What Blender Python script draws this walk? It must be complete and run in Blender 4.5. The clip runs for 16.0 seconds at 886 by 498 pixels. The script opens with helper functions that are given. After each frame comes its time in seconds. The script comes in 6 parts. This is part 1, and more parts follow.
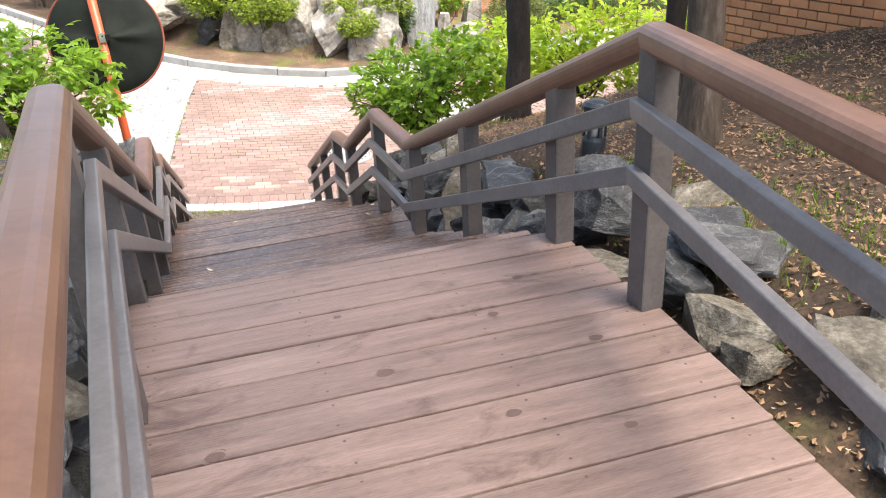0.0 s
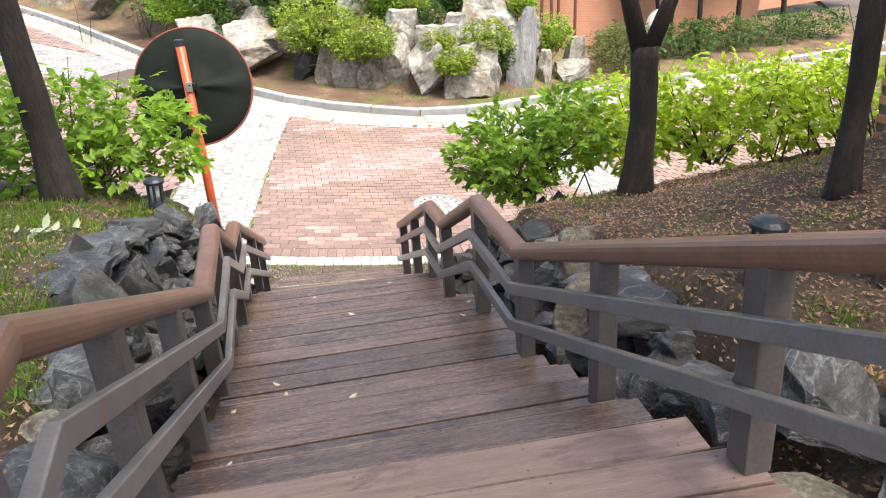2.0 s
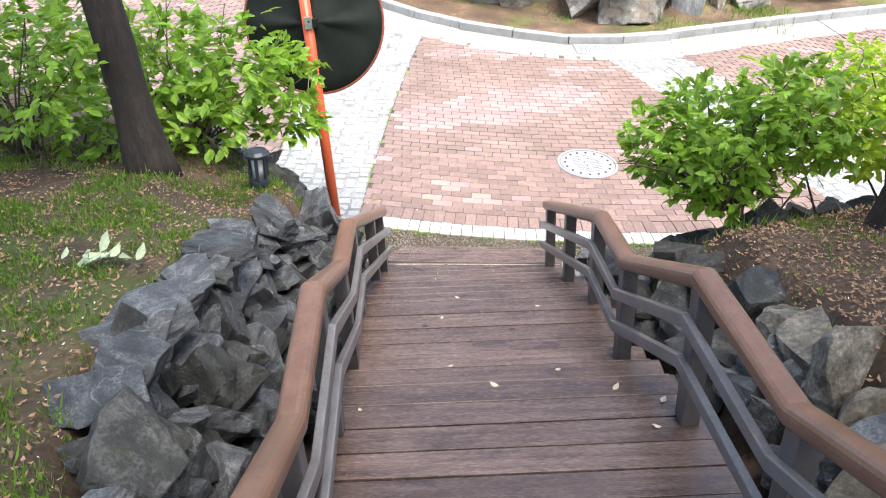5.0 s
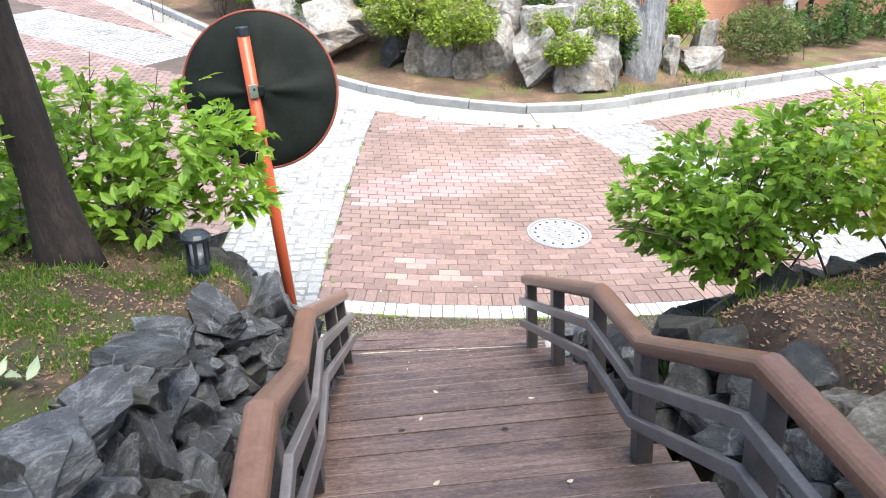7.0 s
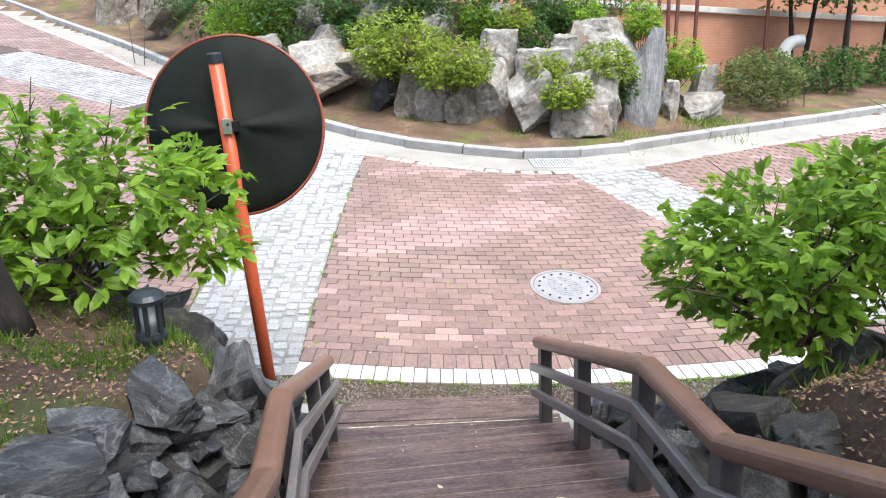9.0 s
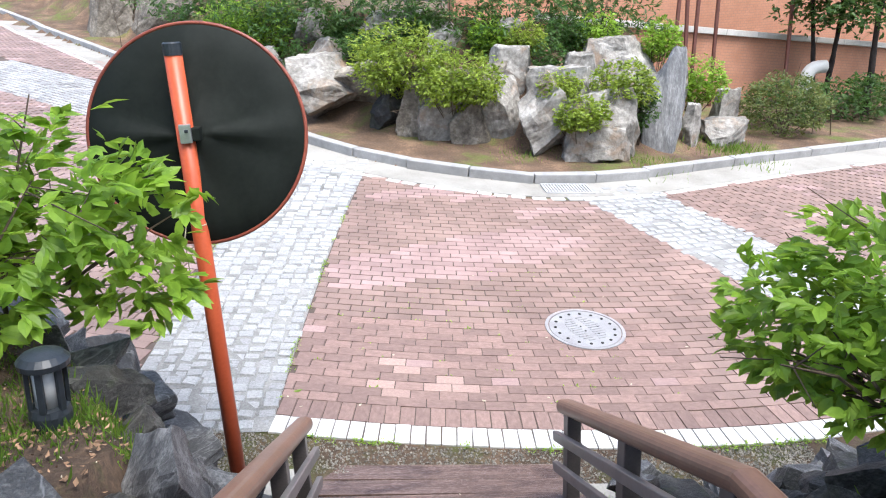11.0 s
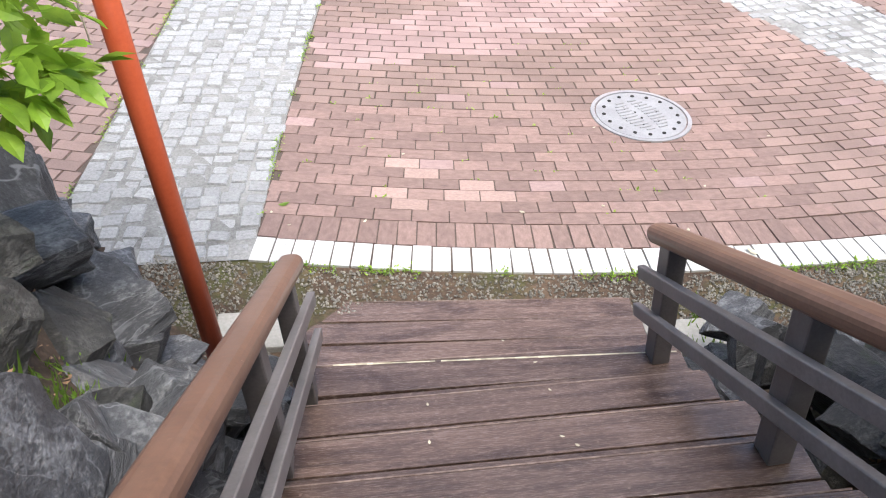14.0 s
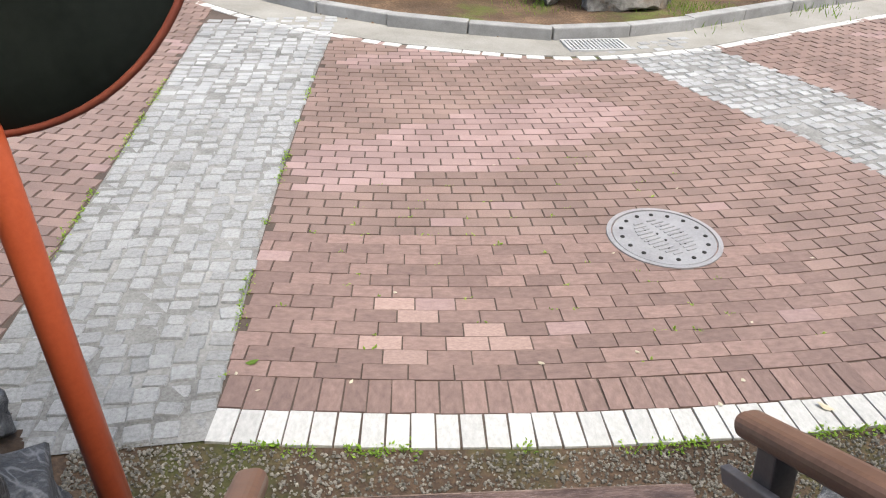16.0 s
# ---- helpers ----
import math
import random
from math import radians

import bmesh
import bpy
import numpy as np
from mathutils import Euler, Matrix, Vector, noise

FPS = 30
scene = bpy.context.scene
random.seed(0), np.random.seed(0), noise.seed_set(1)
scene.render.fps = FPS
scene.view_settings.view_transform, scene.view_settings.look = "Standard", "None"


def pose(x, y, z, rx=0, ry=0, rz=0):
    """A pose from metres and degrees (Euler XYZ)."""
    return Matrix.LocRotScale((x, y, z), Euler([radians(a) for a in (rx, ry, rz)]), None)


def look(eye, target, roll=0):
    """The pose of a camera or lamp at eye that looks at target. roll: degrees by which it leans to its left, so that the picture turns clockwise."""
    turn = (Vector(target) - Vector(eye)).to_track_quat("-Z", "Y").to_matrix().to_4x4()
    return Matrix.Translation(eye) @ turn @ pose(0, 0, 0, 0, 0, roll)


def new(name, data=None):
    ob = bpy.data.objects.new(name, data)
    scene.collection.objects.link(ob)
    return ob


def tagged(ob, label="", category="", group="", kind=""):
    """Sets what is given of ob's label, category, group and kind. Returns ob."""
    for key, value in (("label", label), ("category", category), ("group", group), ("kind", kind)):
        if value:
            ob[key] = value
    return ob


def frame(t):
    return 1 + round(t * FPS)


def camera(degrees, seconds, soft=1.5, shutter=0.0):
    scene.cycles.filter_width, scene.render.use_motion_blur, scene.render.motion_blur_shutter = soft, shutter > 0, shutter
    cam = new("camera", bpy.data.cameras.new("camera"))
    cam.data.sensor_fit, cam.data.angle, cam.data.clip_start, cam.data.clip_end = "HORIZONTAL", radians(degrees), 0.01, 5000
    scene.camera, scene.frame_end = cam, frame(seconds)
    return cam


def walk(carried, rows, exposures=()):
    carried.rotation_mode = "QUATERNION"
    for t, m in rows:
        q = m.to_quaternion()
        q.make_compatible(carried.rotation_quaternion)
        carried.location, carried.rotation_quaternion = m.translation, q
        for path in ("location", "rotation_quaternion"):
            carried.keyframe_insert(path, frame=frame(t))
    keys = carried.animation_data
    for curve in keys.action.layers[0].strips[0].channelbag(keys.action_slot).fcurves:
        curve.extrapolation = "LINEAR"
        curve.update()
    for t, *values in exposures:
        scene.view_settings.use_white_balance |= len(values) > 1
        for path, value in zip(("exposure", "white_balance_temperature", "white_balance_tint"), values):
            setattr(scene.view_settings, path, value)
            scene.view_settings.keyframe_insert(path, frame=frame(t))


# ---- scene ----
cam = camera(61.5, 16.0, soft=1.1)
PATH = [
    (0, (0.717, -9.926, 3.469), (1.263, -8.204, 2.611), -3.8),
    (0.5, (0.795, -9.756, 3.503), (1.308, -8.027, 2.639), -3.8),
    (1, (0.876, -9.536, 3.502), (1.191, -7.752, 2.655), -5.0),
    (1.3, (0.914, -9.244, 3.591), (1.199, -7.471, 2.71), -6.1),
    (1.5, (0.878, -9.235, 3.562), (1.206, -7.427, 2.773), -4.2),
    (2, (0.892, -8.966, 3.61), (1.229, -7.16, 2.821), -4.1),
    (2.5, (0.963, -8.613, 3.663), (1.176, -6.816, 2.811), -3.3),
    (3, (0.907, -8.347, 3.669), (0.944, -6.629, 2.646), -3.7),
    (3.5, (0.854, -8.125, 3.727), (0.873, -6.404, 2.709), -3.8),
    (4, (0.859, -7.861, 3.746), (0.861, -6.145, 2.72), -3.4),
    (4.2, (0.857, -7.73, 3.784), (0.845, -6.018, 2.75), -3.2),
    (6.3, (0.817, -6.97, 3.566), (0.898, -5.194, 2.65), -4.3),
    (6.5, (0.819, -6.914, 3.553), (0.906, -5.133, 2.647), -4.3),
    (7, (0.762, -6.712, 3.443), (0.907, -4.897, 2.617), -4.4),
    (7.5, (0.718, -6.563, 3.41), (0.884, -4.746, 2.591), -4.3),
    (8, (0.782, -6.373, 3.329), (0.958, -4.549, 2.528), -4.1),
    (8.5, (0.778, -6.187, 3.27), (0.962, -4.345, 2.514), -4.0),
    (9, (0.724, -5.971, 3.198), (0.92, -4.111, 2.488), -3.8),
    (9.5, (0.766, -5.751, 3.101), (0.963, -3.872, 2.447), -2.8),
    (9.7, (0.796, -5.682, 3.079), (0.991, -3.798, 2.438), -2.5),
    (11.8, (0.761, -4.642, 2.921), (0.975, -2.775, 2.238), -2.9),
    (12, (0.739, -4.564, 2.945), (0.956, -2.708, 2.232), -3.2),
    (12.5, (0.766, -4.346, 2.785), (0.961, -2.537, 1.955), -2.3),
    (13, (0.743, -4.113, 2.662), (0.937, -2.391, 1.663), -2.4),
    (13.5, (0.711, -3.934, 2.518), (0.864, -2.318, 1.349), -4.0),
    (14, (0.726, -3.719, 2.425), (0.885, -2.102, 1.258), -3.8),
    (14.5, (0.74, -3.529, 2.353), (0.9, -1.882, 1.23), -4.0),
    (15, (0.703, -3.332, 2.274), (0.87, -1.643, 1.216), -4.6),
    (15.5, (0.726, -3.095, 2.311), (0.939, -1.399, 1.272), -4.2),
    (16, (0.742, -2.899, 2.247), (0.976, -1.153, 1.3), -4.2),
]
walk(cam, [(t, look(eye, target, roll)) for t, eye, target, roll in PATH], [(0, 2.0, 6900, 8), (2, 1.8, 6900, 7), (3, 1.98, 6700, 7), (4, 1.88, 6450, 6), (7, 1.8, 6150, 6), (9.5, 1.5, 6150, 7), (12, 1.52, 5900, 9), (14, 1.43, 6300, 9), (16, 1.0, 6550, 7)])

# ---------- light ----------
SUN_EL, SUN_AZ = 66.0, 150.0          # degrees above the horizon; from +y towards +x
world = bpy.data.worlds.new("sky")
scene.world = world
world.use_nodes = True
wn = world.node_tree.nodes
sky = wn.new("ShaderNodeTexSky")
sky.sky_type = "NISHITA"
sky.sun_disc = False
sky.sun_elevation = radians(SUN_EL)
sky.sun_rotation = radians(SUN_AZ)
sky.air_density, sky.dust_density, sky.ozone_density = 1.0, 4.0, 1.0
world.node_tree.links.new(sky.outputs[0], wn["Background"].inputs[0])
wn["Background"].inputs[1].default_value = 0.15
sun_data = bpy.data.lights.new("sun", "SUN")
sun_data.energy, sun_data.angle, sun_data.color = 2.05, radians(35), (1.0, 0.97, 0.93)
sun = new("sun", sun_data)
sun.matrix_world = look((0, 0, 30), Vector((0, 0, 30)) - Vector((math.sin(radians(SUN_AZ)) * math.cos(radians(SUN_EL)), math.cos(radians(SUN_AZ)) * math.cos(radians(SUN_EL)), math.sin(radians(SUN_EL)))))

# ---------- materials ----------
def material(name, dark, light, rough=0.8, scale=3.0, fine=40.0, bump=0.3, metal=0.0, mid=None, vary=0.0, island=False, stretch=None, spec=0.4, contrast=(0.3, 0.7), bump_dist=0.01):
    """Two-scale noise colour between dark and light, fine relief, and a shift per object or per loose piece."""
    m = bpy.data.materials.new(name)
    m.use_nodes = True
    n, l = m.node_tree.nodes, m.node_tree.links
    b = n["Principled BSDF"]
    b.inputs["Metallic"].default_value = metal
    b.inputs["Specular IOR Level"].default_value = spec
    co = n.new("ShaderNodeTexCoord")
    mp = n.new("ShaderNodeMapping")
    l.new(co.outputs["Object"], mp.inputs[0])
    if stretch:
        mp.inputs["Scale"].default_value = stretch
    info = n.new("ShaderNodeObjectInfo")
    shift = n.new("ShaderNodeVectorMath")
    shift.operation = "MULTIPLY_ADD"
    shift.inputs[1].default_value = (37.0, 53.0, 71.0)
    l.new(info.outputs["Random"], shift.inputs[0])
    l.new(mp.outputs[0], shift.inputs[2])
    big, small = n.new("ShaderNodeTexNoise"), n.new("ShaderNodeTexNoise")
    for t, sc, det in ((big, scale, 4), (small, fine, 6)):
        t.inputs["Scale"].default_value, t.inputs["Detail"].default_value, t.inputs["Roughness"].default_value = sc, det, 0.65
        l.new(shift.outputs[0], t.inputs["Vector"])
    add = n.new("ShaderNodeMath")
    add.operation = "MULTIPLY_ADD"
    add.inputs[1].default_value = 0.45
    l.new(small.outputs["Fac"], add.inputs[0])
    sub = n.new("ShaderNodeMath")
    sub.operation = "MULTIPLY"
    sub.inputs[1].default_value = 0.55
    l.new(big.outputs["Fac"], sub.inputs[0])
    l.new(sub.outputs[0], add.inputs[2])
    ramp = n.new("ShaderNodeValToRGB")
    ramp.color_ramp.elements[0].position, ramp.color_ramp.elements[0].color = contrast[0], (*dark, 1)
    ramp.color_ramp.elements[1].position, ramp.color_ramp.elements[1].color = contrast[1], (*light, 1)
    if mid:
        e = ramp.color_ramp.elements.new(0.5)
        e.color = (*mid, 1)
    l.new(add.outputs[0], ramp.inputs[0])
    out = ramp.outputs[0]
    if vary:
        hsv = n.new("ShaderNodeHueSaturation")
        rng = n.new("ShaderNodeMapRange")
        rng.inputs["To Min"].default_value, rng.inputs["To Max"].default_value = 1 - vary, 1 + vary
        if island:
            geo = n.new("ShaderNodeNewGeometry")
            l.new(geo.outputs["Random Per Island"], rng.inputs[0])
        else:
            l.new(info.outputs["Random"], rng.inputs[0])
        l.new(rng.outputs[0], hsv.inputs["Value"])
        l.new(out, hsv.inputs["Color"])
        out = hsv.outputs[0]
    l.new(out, b.inputs["Base Color"])
    rr = n.new("ShaderNodeMapRange")
    rr.inputs["To Min"].default_value, rr.inputs["To Max"].default_value = max(0.05, rough - 0.12), min(1, rough + 0.1)
    l.new(small.outputs["Fac"], rr.inputs[0])
    l.new(rr.outputs[0], b.inputs["Roughness"])
    if bump:
        bp = n.new("ShaderNodeBump")
        bp.inputs["Strength"].default_value, bp.inputs["Distance"].default_value = bump, bump_dist
        l.new(add.outputs[0], bp.inputs["Height"])
        l.new(bp.outputs[0], b.inputs["Normal"])
    return m


def leaf_material(name, dark, light, trans=0.42):
    m = material(name, dark, light, rough=0.45, scale=2.5, fine=14, bump=0.1, vary=0.3, island=True, spec=0.35)
    n, l = m.node_tree.nodes, m.node_tree.links
    b = n["Principled BSDF"]
    tr, mix = n.new("ShaderNodeBsdfTranslucent"), n.new("ShaderNodeMixShader")
    mix.inputs[0].default_value = trans
    src = b.inputs["Base Color"].links[0].from_socket
    warm = n.new("ShaderNodeHueSaturation")
    warm.inputs["Hue"].default_value, warm.inputs["Value"].default_value = 0.485, 1.5
    l.new(src, warm.inputs["Color"])
    l.new(warm.outputs[0], tr.inputs[0])
    l.new(b.outputs[0], mix.inputs[1])
    l.new(tr.outputs[0], mix.inputs[2])
    l.new(mix.outputs[0], n["Material Output"].inputs[0])
    return m


M_DECK = material("deck_boards", (0.042, 0.028, 0.0225), (0.188, 0.132, 0.110), rough=0.27, scale=2.2, fine=30, bump=0.35, stretch=(1.0, 14.0, 4.0), vary=0.2, mid=(0.108, 0.070, 0.055), spec=0.5, bump_dist=0.004, contrast=(0.34, 0.66))
def add_ribs(m, period, depth):
    """Fine ribs milled along the boards."""
    n, l = m.node_tree.nodes, m.node_tree.links
    b = n["Principled BSDF"]
    co, wv, bp = n.new("ShaderNodeTexCoord"), n.new("ShaderNodeTexWave"), n.new("ShaderNodeBump")
    wv.bands_direction = "Y"
    wv.inputs["Scale"].default_value = 2 * math.pi / period / 20
    wv.inputs["Distortion"].default_value = 0.6
    bp.inputs["Strength"].default_value, bp.inputs["Distance"].default_value = 0.3, depth
    l.new(co.outputs["Object"], wv.inputs["Vector"])
    l.new(wv.outputs["Fac"], bp.inputs["Height"])
    old = b.inputs["Normal"].links[0].from_socket
    l.new(old, bp.inputs["Normal"])
    l.new(bp.outputs[0], b.inputs["Normal"])


M_TOPDECK = material("worn_deck_boards", (0.118, 0.076, 0.064), (0.275, 0.195, 0.168), rough=0.48, scale=2.0, fine=30, bump=0.35, stretch=(1.0, 12.0, 4.0), vary=0.08, mid=(0.195, 0.133, 0.112), bump_dist=0.004, contrast=(0.33, 0.67))
add_ribs(M_DECK, 0.009, 0.0015)
add_ribs(M_TOPDECK, 0.009, 0.0012)
def add_patches(m, colour, scale, lo, hi, amount, stretch=(1, 1, 1)):
    """Patches of another colour with an uneven outline: stains, rust, bare spots."""
    n, l = m.node_tree.nodes, m.node_tree.links
    b = n["Principled BSDF"]
    src = b.inputs["Base Color"].links[0].from_socket
    info, co, at, t, r, mix = (n.new("ShaderNode" + k) for k in ("ObjectInfo", "TexCoord", "VectorMath", "TexNoise", "MapRange", "MixRGB"))
    mp = n.new("ShaderNodeMapping")
    mp.inputs["Scale"].default_value = stretch
    at.operation = "MULTIPLY_ADD"
    at.inputs[1].default_value = (23.0, 61.0, 13.0)
    l.new(co.outputs["Object"], mp.inputs[0])
    l.new(info.outputs["Random"], at.inputs[0])
    l.new(mp.outputs[0], at.inputs[2])
    t.inputs["Scale"].default_value, t.inputs["Detail"].default_value, t.inputs["Roughness"].default_value, t.inputs["Distortion"].default_value = scale, 7, 0.7, 0.6
    l.new(at.outputs[0], t.inputs["Vector"])
    r.inputs["From Min"].default_value, r.inputs["From Max"].default_value, r.inputs["To Max"].default_value = lo, hi, amount
    l.new(t.outputs["Fac"], r.inputs[0])
    l.new(r.outputs[0], mix.inputs[0])
    l.new(src, mix.inputs[1])
    mix.inputs[2].default_value = (*colour, 1)
    l.new(mix.outputs[0], b.inputs["Base Color"])


add_patches(M_TOPDECK, (0.075, 0.042, 0.033), 3.2, 0.54, 0.68, 0.75, (1, 2.2, 1))
add_patches(M_TOPDECK, (0.34, 0.25, 0.21), 9.0, 0.62, 0.72, 0.4, (1, 5, 1))
add_patches(M_DECK, (0.035, 0.02, 0.016), 2.6, 0.52, 0.66, 0.7, (1, 2.5, 1))
add_patches(M_DECK, (0.27, 0.19, 0.155), 5.0, 0.60, 0.74, 0.25, (0.6, 5, 1))
M_WORN = material("worn_board_edge", (0.09, 0.058, 0.046), (0.26, 0.19, 0.158), rough=0.7, scale=3, fine=40, contrast=(0.4, 0.62))
M_KNOT = material("wood_knot", (0.07, 0.045, 0.036), (0.15, 0.095, 0.078), rough=0.6, fine=60)
M_HANDRAIL = material("brown_handrail_paint", (0.115, 0.059, 0.038), (0.215, 0.118, 0.078), rough=0.38, scale=5, fine=60, bump=0.15, bump_dist=0.003)
M_POST = material("grey_brown_post_paint", (0.055, 0.047, 0.045), (0.13, 0.115, 0.11), rough=0.42, scale=6, fine=80, bump=0.15, bump_dist=0.002)
M_BAR = material("grey_rail_paint", (0.095, 0.086, 0.084), (0.21, 0.194, 0.19), rough=0.36, scale=5, fine=70, bump=0.15, bump_dist=0.002)
add_patches(M_HANDRAIL, (0.30, 0.19, 0.14), 26.0, 0.66, 0.70, 0.5)
add_patches(M_HANDRAIL, (0.07, 0.038, 0.026), 4.0, 0.55, 0.70, 0.45)
add_patches(M_BAR, (0.20, 0.095, 0.05), 5.0, 0.62, 0.70, 0.6)
add_patches(M_BAR, (0.26, 0.25, 0.25), 30.0, 0.66, 0.71, 0.5)
M_ROCK = material("grey_rock", (0.010, 0.010, 0.0105), (0.27, 0.27, 0.268), rough=0.5, scale=2.6, fine=24, bump=0.7, vary=0.4, mid=(0.058, 0.058, 0.060), stretch=(1.0, 1.0, 2.2), bump_dist=0.03, contrast=(0.26, 0.74))
M_ROCK_TAN = material("weathered_tan_rock", (0.035, 0.029, 0.022), (0.34, 0.31, 0.26), rough=0.85, scale=2.6, fine=16, bump=0.8, vary=0.2, mid=(0.14, 0.122, 0.096), bump_dist=0.03, contrast=(0.33, 0.68))
M_ROCK_PALE = material("pale_streaked_rock", (0.06, 0.061, 0.063), (0.42, 0.42, 0.415), rough=0.7, scale=2.4, fine=16, bump=0.8, vary=0.1, mid=(0.205, 0.206, 0.206), stretch=(2.6, 2.6, 0.7), bump_dist=0.03)
# damp, dirty rock; shade under the overhanging shrub is also put into its colour
M_ROCK_DARK = material("shaded_damp_rock", (0.008, 0.0075, 0.007), (0.15, 0.145, 0.13), rough=0.6, scale=2.6, fine=20, bump=0.8, vary=0.35, mid=(0.038, 0.036, 0.033), bump_dist=0.03)
M_ROCK_WARM = material("weathered_pale_rock", (0.05, 0.044, 0.037), (0.42, 0.40, 0.368), rough=0.85, scale=2.0, fine=12, bump=0.9, vary=0.12, mid=(0.21, 0.197, 0.174), bump_dist=0.04, contrast=(0.33, 0.66))
add_patches(M_ROCK_WARM, (0.24, 0.15, 0.085), 1.6, 0.54, 0.66, 0.6)
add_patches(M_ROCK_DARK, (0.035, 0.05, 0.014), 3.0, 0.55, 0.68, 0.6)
M_SOIL = material("soil", (0.020, 0.0125, 0.008), (0.165, 0.108, 0.068), rough=0.95, scale=1.6, fine=34, bump=0.9, mid=(0.064, 0.041, 0.026), bump_dist=0.03)
def add_moss(m):
    """Green moss in patches of its own over the soil."""
    n, l = m.node_tree.nodes, m.node_tree.links
    b = n["Principled BSDF"]
    src = b.inputs["Base Color"].links[0].from_socket
    co, t, r, mix = n.new("ShaderNodeTexCoord"), n.new("ShaderNodeTexNoise"), n.new("ShaderNodeMapRange"), n.new("ShaderNodeMixRGB")
    t.inputs["Scale"].default_value, t.inputs["Detail"].default_value, t.inputs["Roughness"].default_value = 0.9, 7, 0.7
    l.new(co.outputs["Object"], t.inputs["Vector"])
    r.inputs["From Min"].default_value, r.inputs["From Max"].default_value = 0.52, 0.64
    r.inputs["To Max"].default_value = 0.7
    sep, side, plus = n.new("ShaderNodeSeparateXYZ"), n.new("ShaderNodeMapRange"), n.new("ShaderNodeMath")
    l.new(co.outputs["Object"], sep.inputs[0])
    side.inputs["From Min"].default_value, side.inputs["From Max"].default_value = 0.1, -0.4
    side.inputs["To Min"].default_value, side.inputs["To Max"].default_value = -0.06, 0.11
    l.new(sep.outputs[0], side.inputs[0])
    l.new(t.outputs["Fac"], plus.inputs[0])
    l.new(side.outputs[0], plus.inputs[1])
    l.new(plus.outputs[0], r.inputs[0])
    l.new(r.outputs[0], mix.inputs[0])
    l.new(src, mix.inputs[1])
    mix.inputs[2].default_value = (0.052, 0.076, 0.010, 1)
    up, here = n.new("ShaderNodeMapRange"), n.new("ShaderNodeMath")
    up.inputs["From Min"].default_value, up.inputs["From Max"].default_value = -2.9, -4.2
    l.new(sep.outputs[1], up.inputs[0])
    here.operation = "MULTIPLY"
    l.new(side.outputs[0], here.inputs[0])
    l.new(up.outputs[0], here.inputs[1])
    l.new(here.outputs[0], plus.inputs[1])
    # dry pale earth of the planted bed across the road
    dry, bed, lift = n.new("ShaderNodeMapRange"), n.new("ShaderNodeMixRGB"), n.new("ShaderNodeHueSaturation")
    dry.inputs["From Min"].default_value, dry.inputs["From Max"].default_value = 4.6, 5.4
    l.new(sep.outputs[1], dry.inputs[0])
    lift.inputs["Saturation"].default_value, lift.inputs["Value"].default_value = 1.05, 1.5
    l.new(mix.outputs[0], lift.inputs["Color"])
    l.new(dry.outputs[0], bed.inputs[0])
    l.new(mix.outputs[0], bed.inputs[1])
    l.new(lift.outputs[0], bed.inputs[2])
    l.new(bed.outputs[0], b.inputs["Base Color"])


add_moss(M_SOIL)


def add_veins(m):
    """Thin pale quartz veins and wet dark faces in the rock."""
    n, l = m.node_tree.nodes, m.node_tree.links
    b = n["Principled BSDF"]
    src = b.inputs["Base Color"].links[0].from_socket
    info, co, at, t = n.new("ShaderNodeObjectInfo"), n.new("ShaderNodeTexCoord"), n.new("ShaderNodeVectorMath"), n.new("ShaderNodeTexNoise")
    at.operation = "MULTIPLY_ADD"
    at.inputs[1].default_value = (41.0, 17.0, 29.0)
    l.new(info.outputs["Random"], at.inputs[0])
    l.new(co.outputs["Object"], at.inputs[2])
    t.inputs["Scale"].default_value, t.inputs["Detail"].default_value, t.inputs["Distortion"].default_value = 1.1, 4, 0.9
    l.new(at.outputs[0], t.inputs["Vector"])
    off, ab, r, mix = n.new("ShaderNodeMath"), n.new("ShaderNodeMath"), n.new("ShaderNodeMapRange"), n.new("ShaderNodeMixRGB")
    off.operation, ab.operation = "SUBTRACT", "ABSOLUTE"
    off.inputs[1].default_value = 0.5
    l.new(t.outputs["Fac"], off.inputs[0])
    l.new(off.outputs[0], ab.inputs[0])
    r.inputs["From Min"].default_value, r.inputs["From Max"].default_value = 0.002, 0.012
    r.inputs["To Min"].default_value, r.inputs["To Max"].default_value = 0.32, 0.0
    l.new(ab.outputs[0], r.inputs[0])
    l.new(r.outputs[0], mix.inputs[0])
    l.new(src, mix.inputs[1])
    mix.inputs[2].default_value = (0.36, 0.36, 0.37, 1)
    l.new(mix.outputs[0], b.inputs["Base Color"])


add_veins(M_ROCK)
M_PAVER = material("brown_clay_paver", (0.125, 0.080, 0.067), (0.275, 0.186, 0.158), rough=0.6, scale=4, fine=90, bump=0.25, vary=0.2, mid=(0.195, 0.129, 0.108), bump_dist=0.004)
M_PAVER_PINK = material("pink_clay_paver", (0.19, 0.125, 0.112), (0.335, 0.235, 0.215), rough=0.6, scale=5, fine=90, bump=0.25, vary=0.15, bump_dist=0.004)
M_PAVER_PALE = material("pale_clay_paver", (0.22, 0.145, 0.122), (0.4, 0.285, 0.245), rough=0.85, scale=9, fine=80, bump=0.3, vary=0.12, bump_dist=0.004)
M_JOINED_PAVER = material("clay_pavers_joined", (0.118, 0.079, 0.065), (0.275, 0.191, 0.16), rough=0.58, scale=1.2, fine=90, bump=0.25, vary=0.15, island=True, mid=(0.202, 0.138, 0.115), bump_dist=0.004)
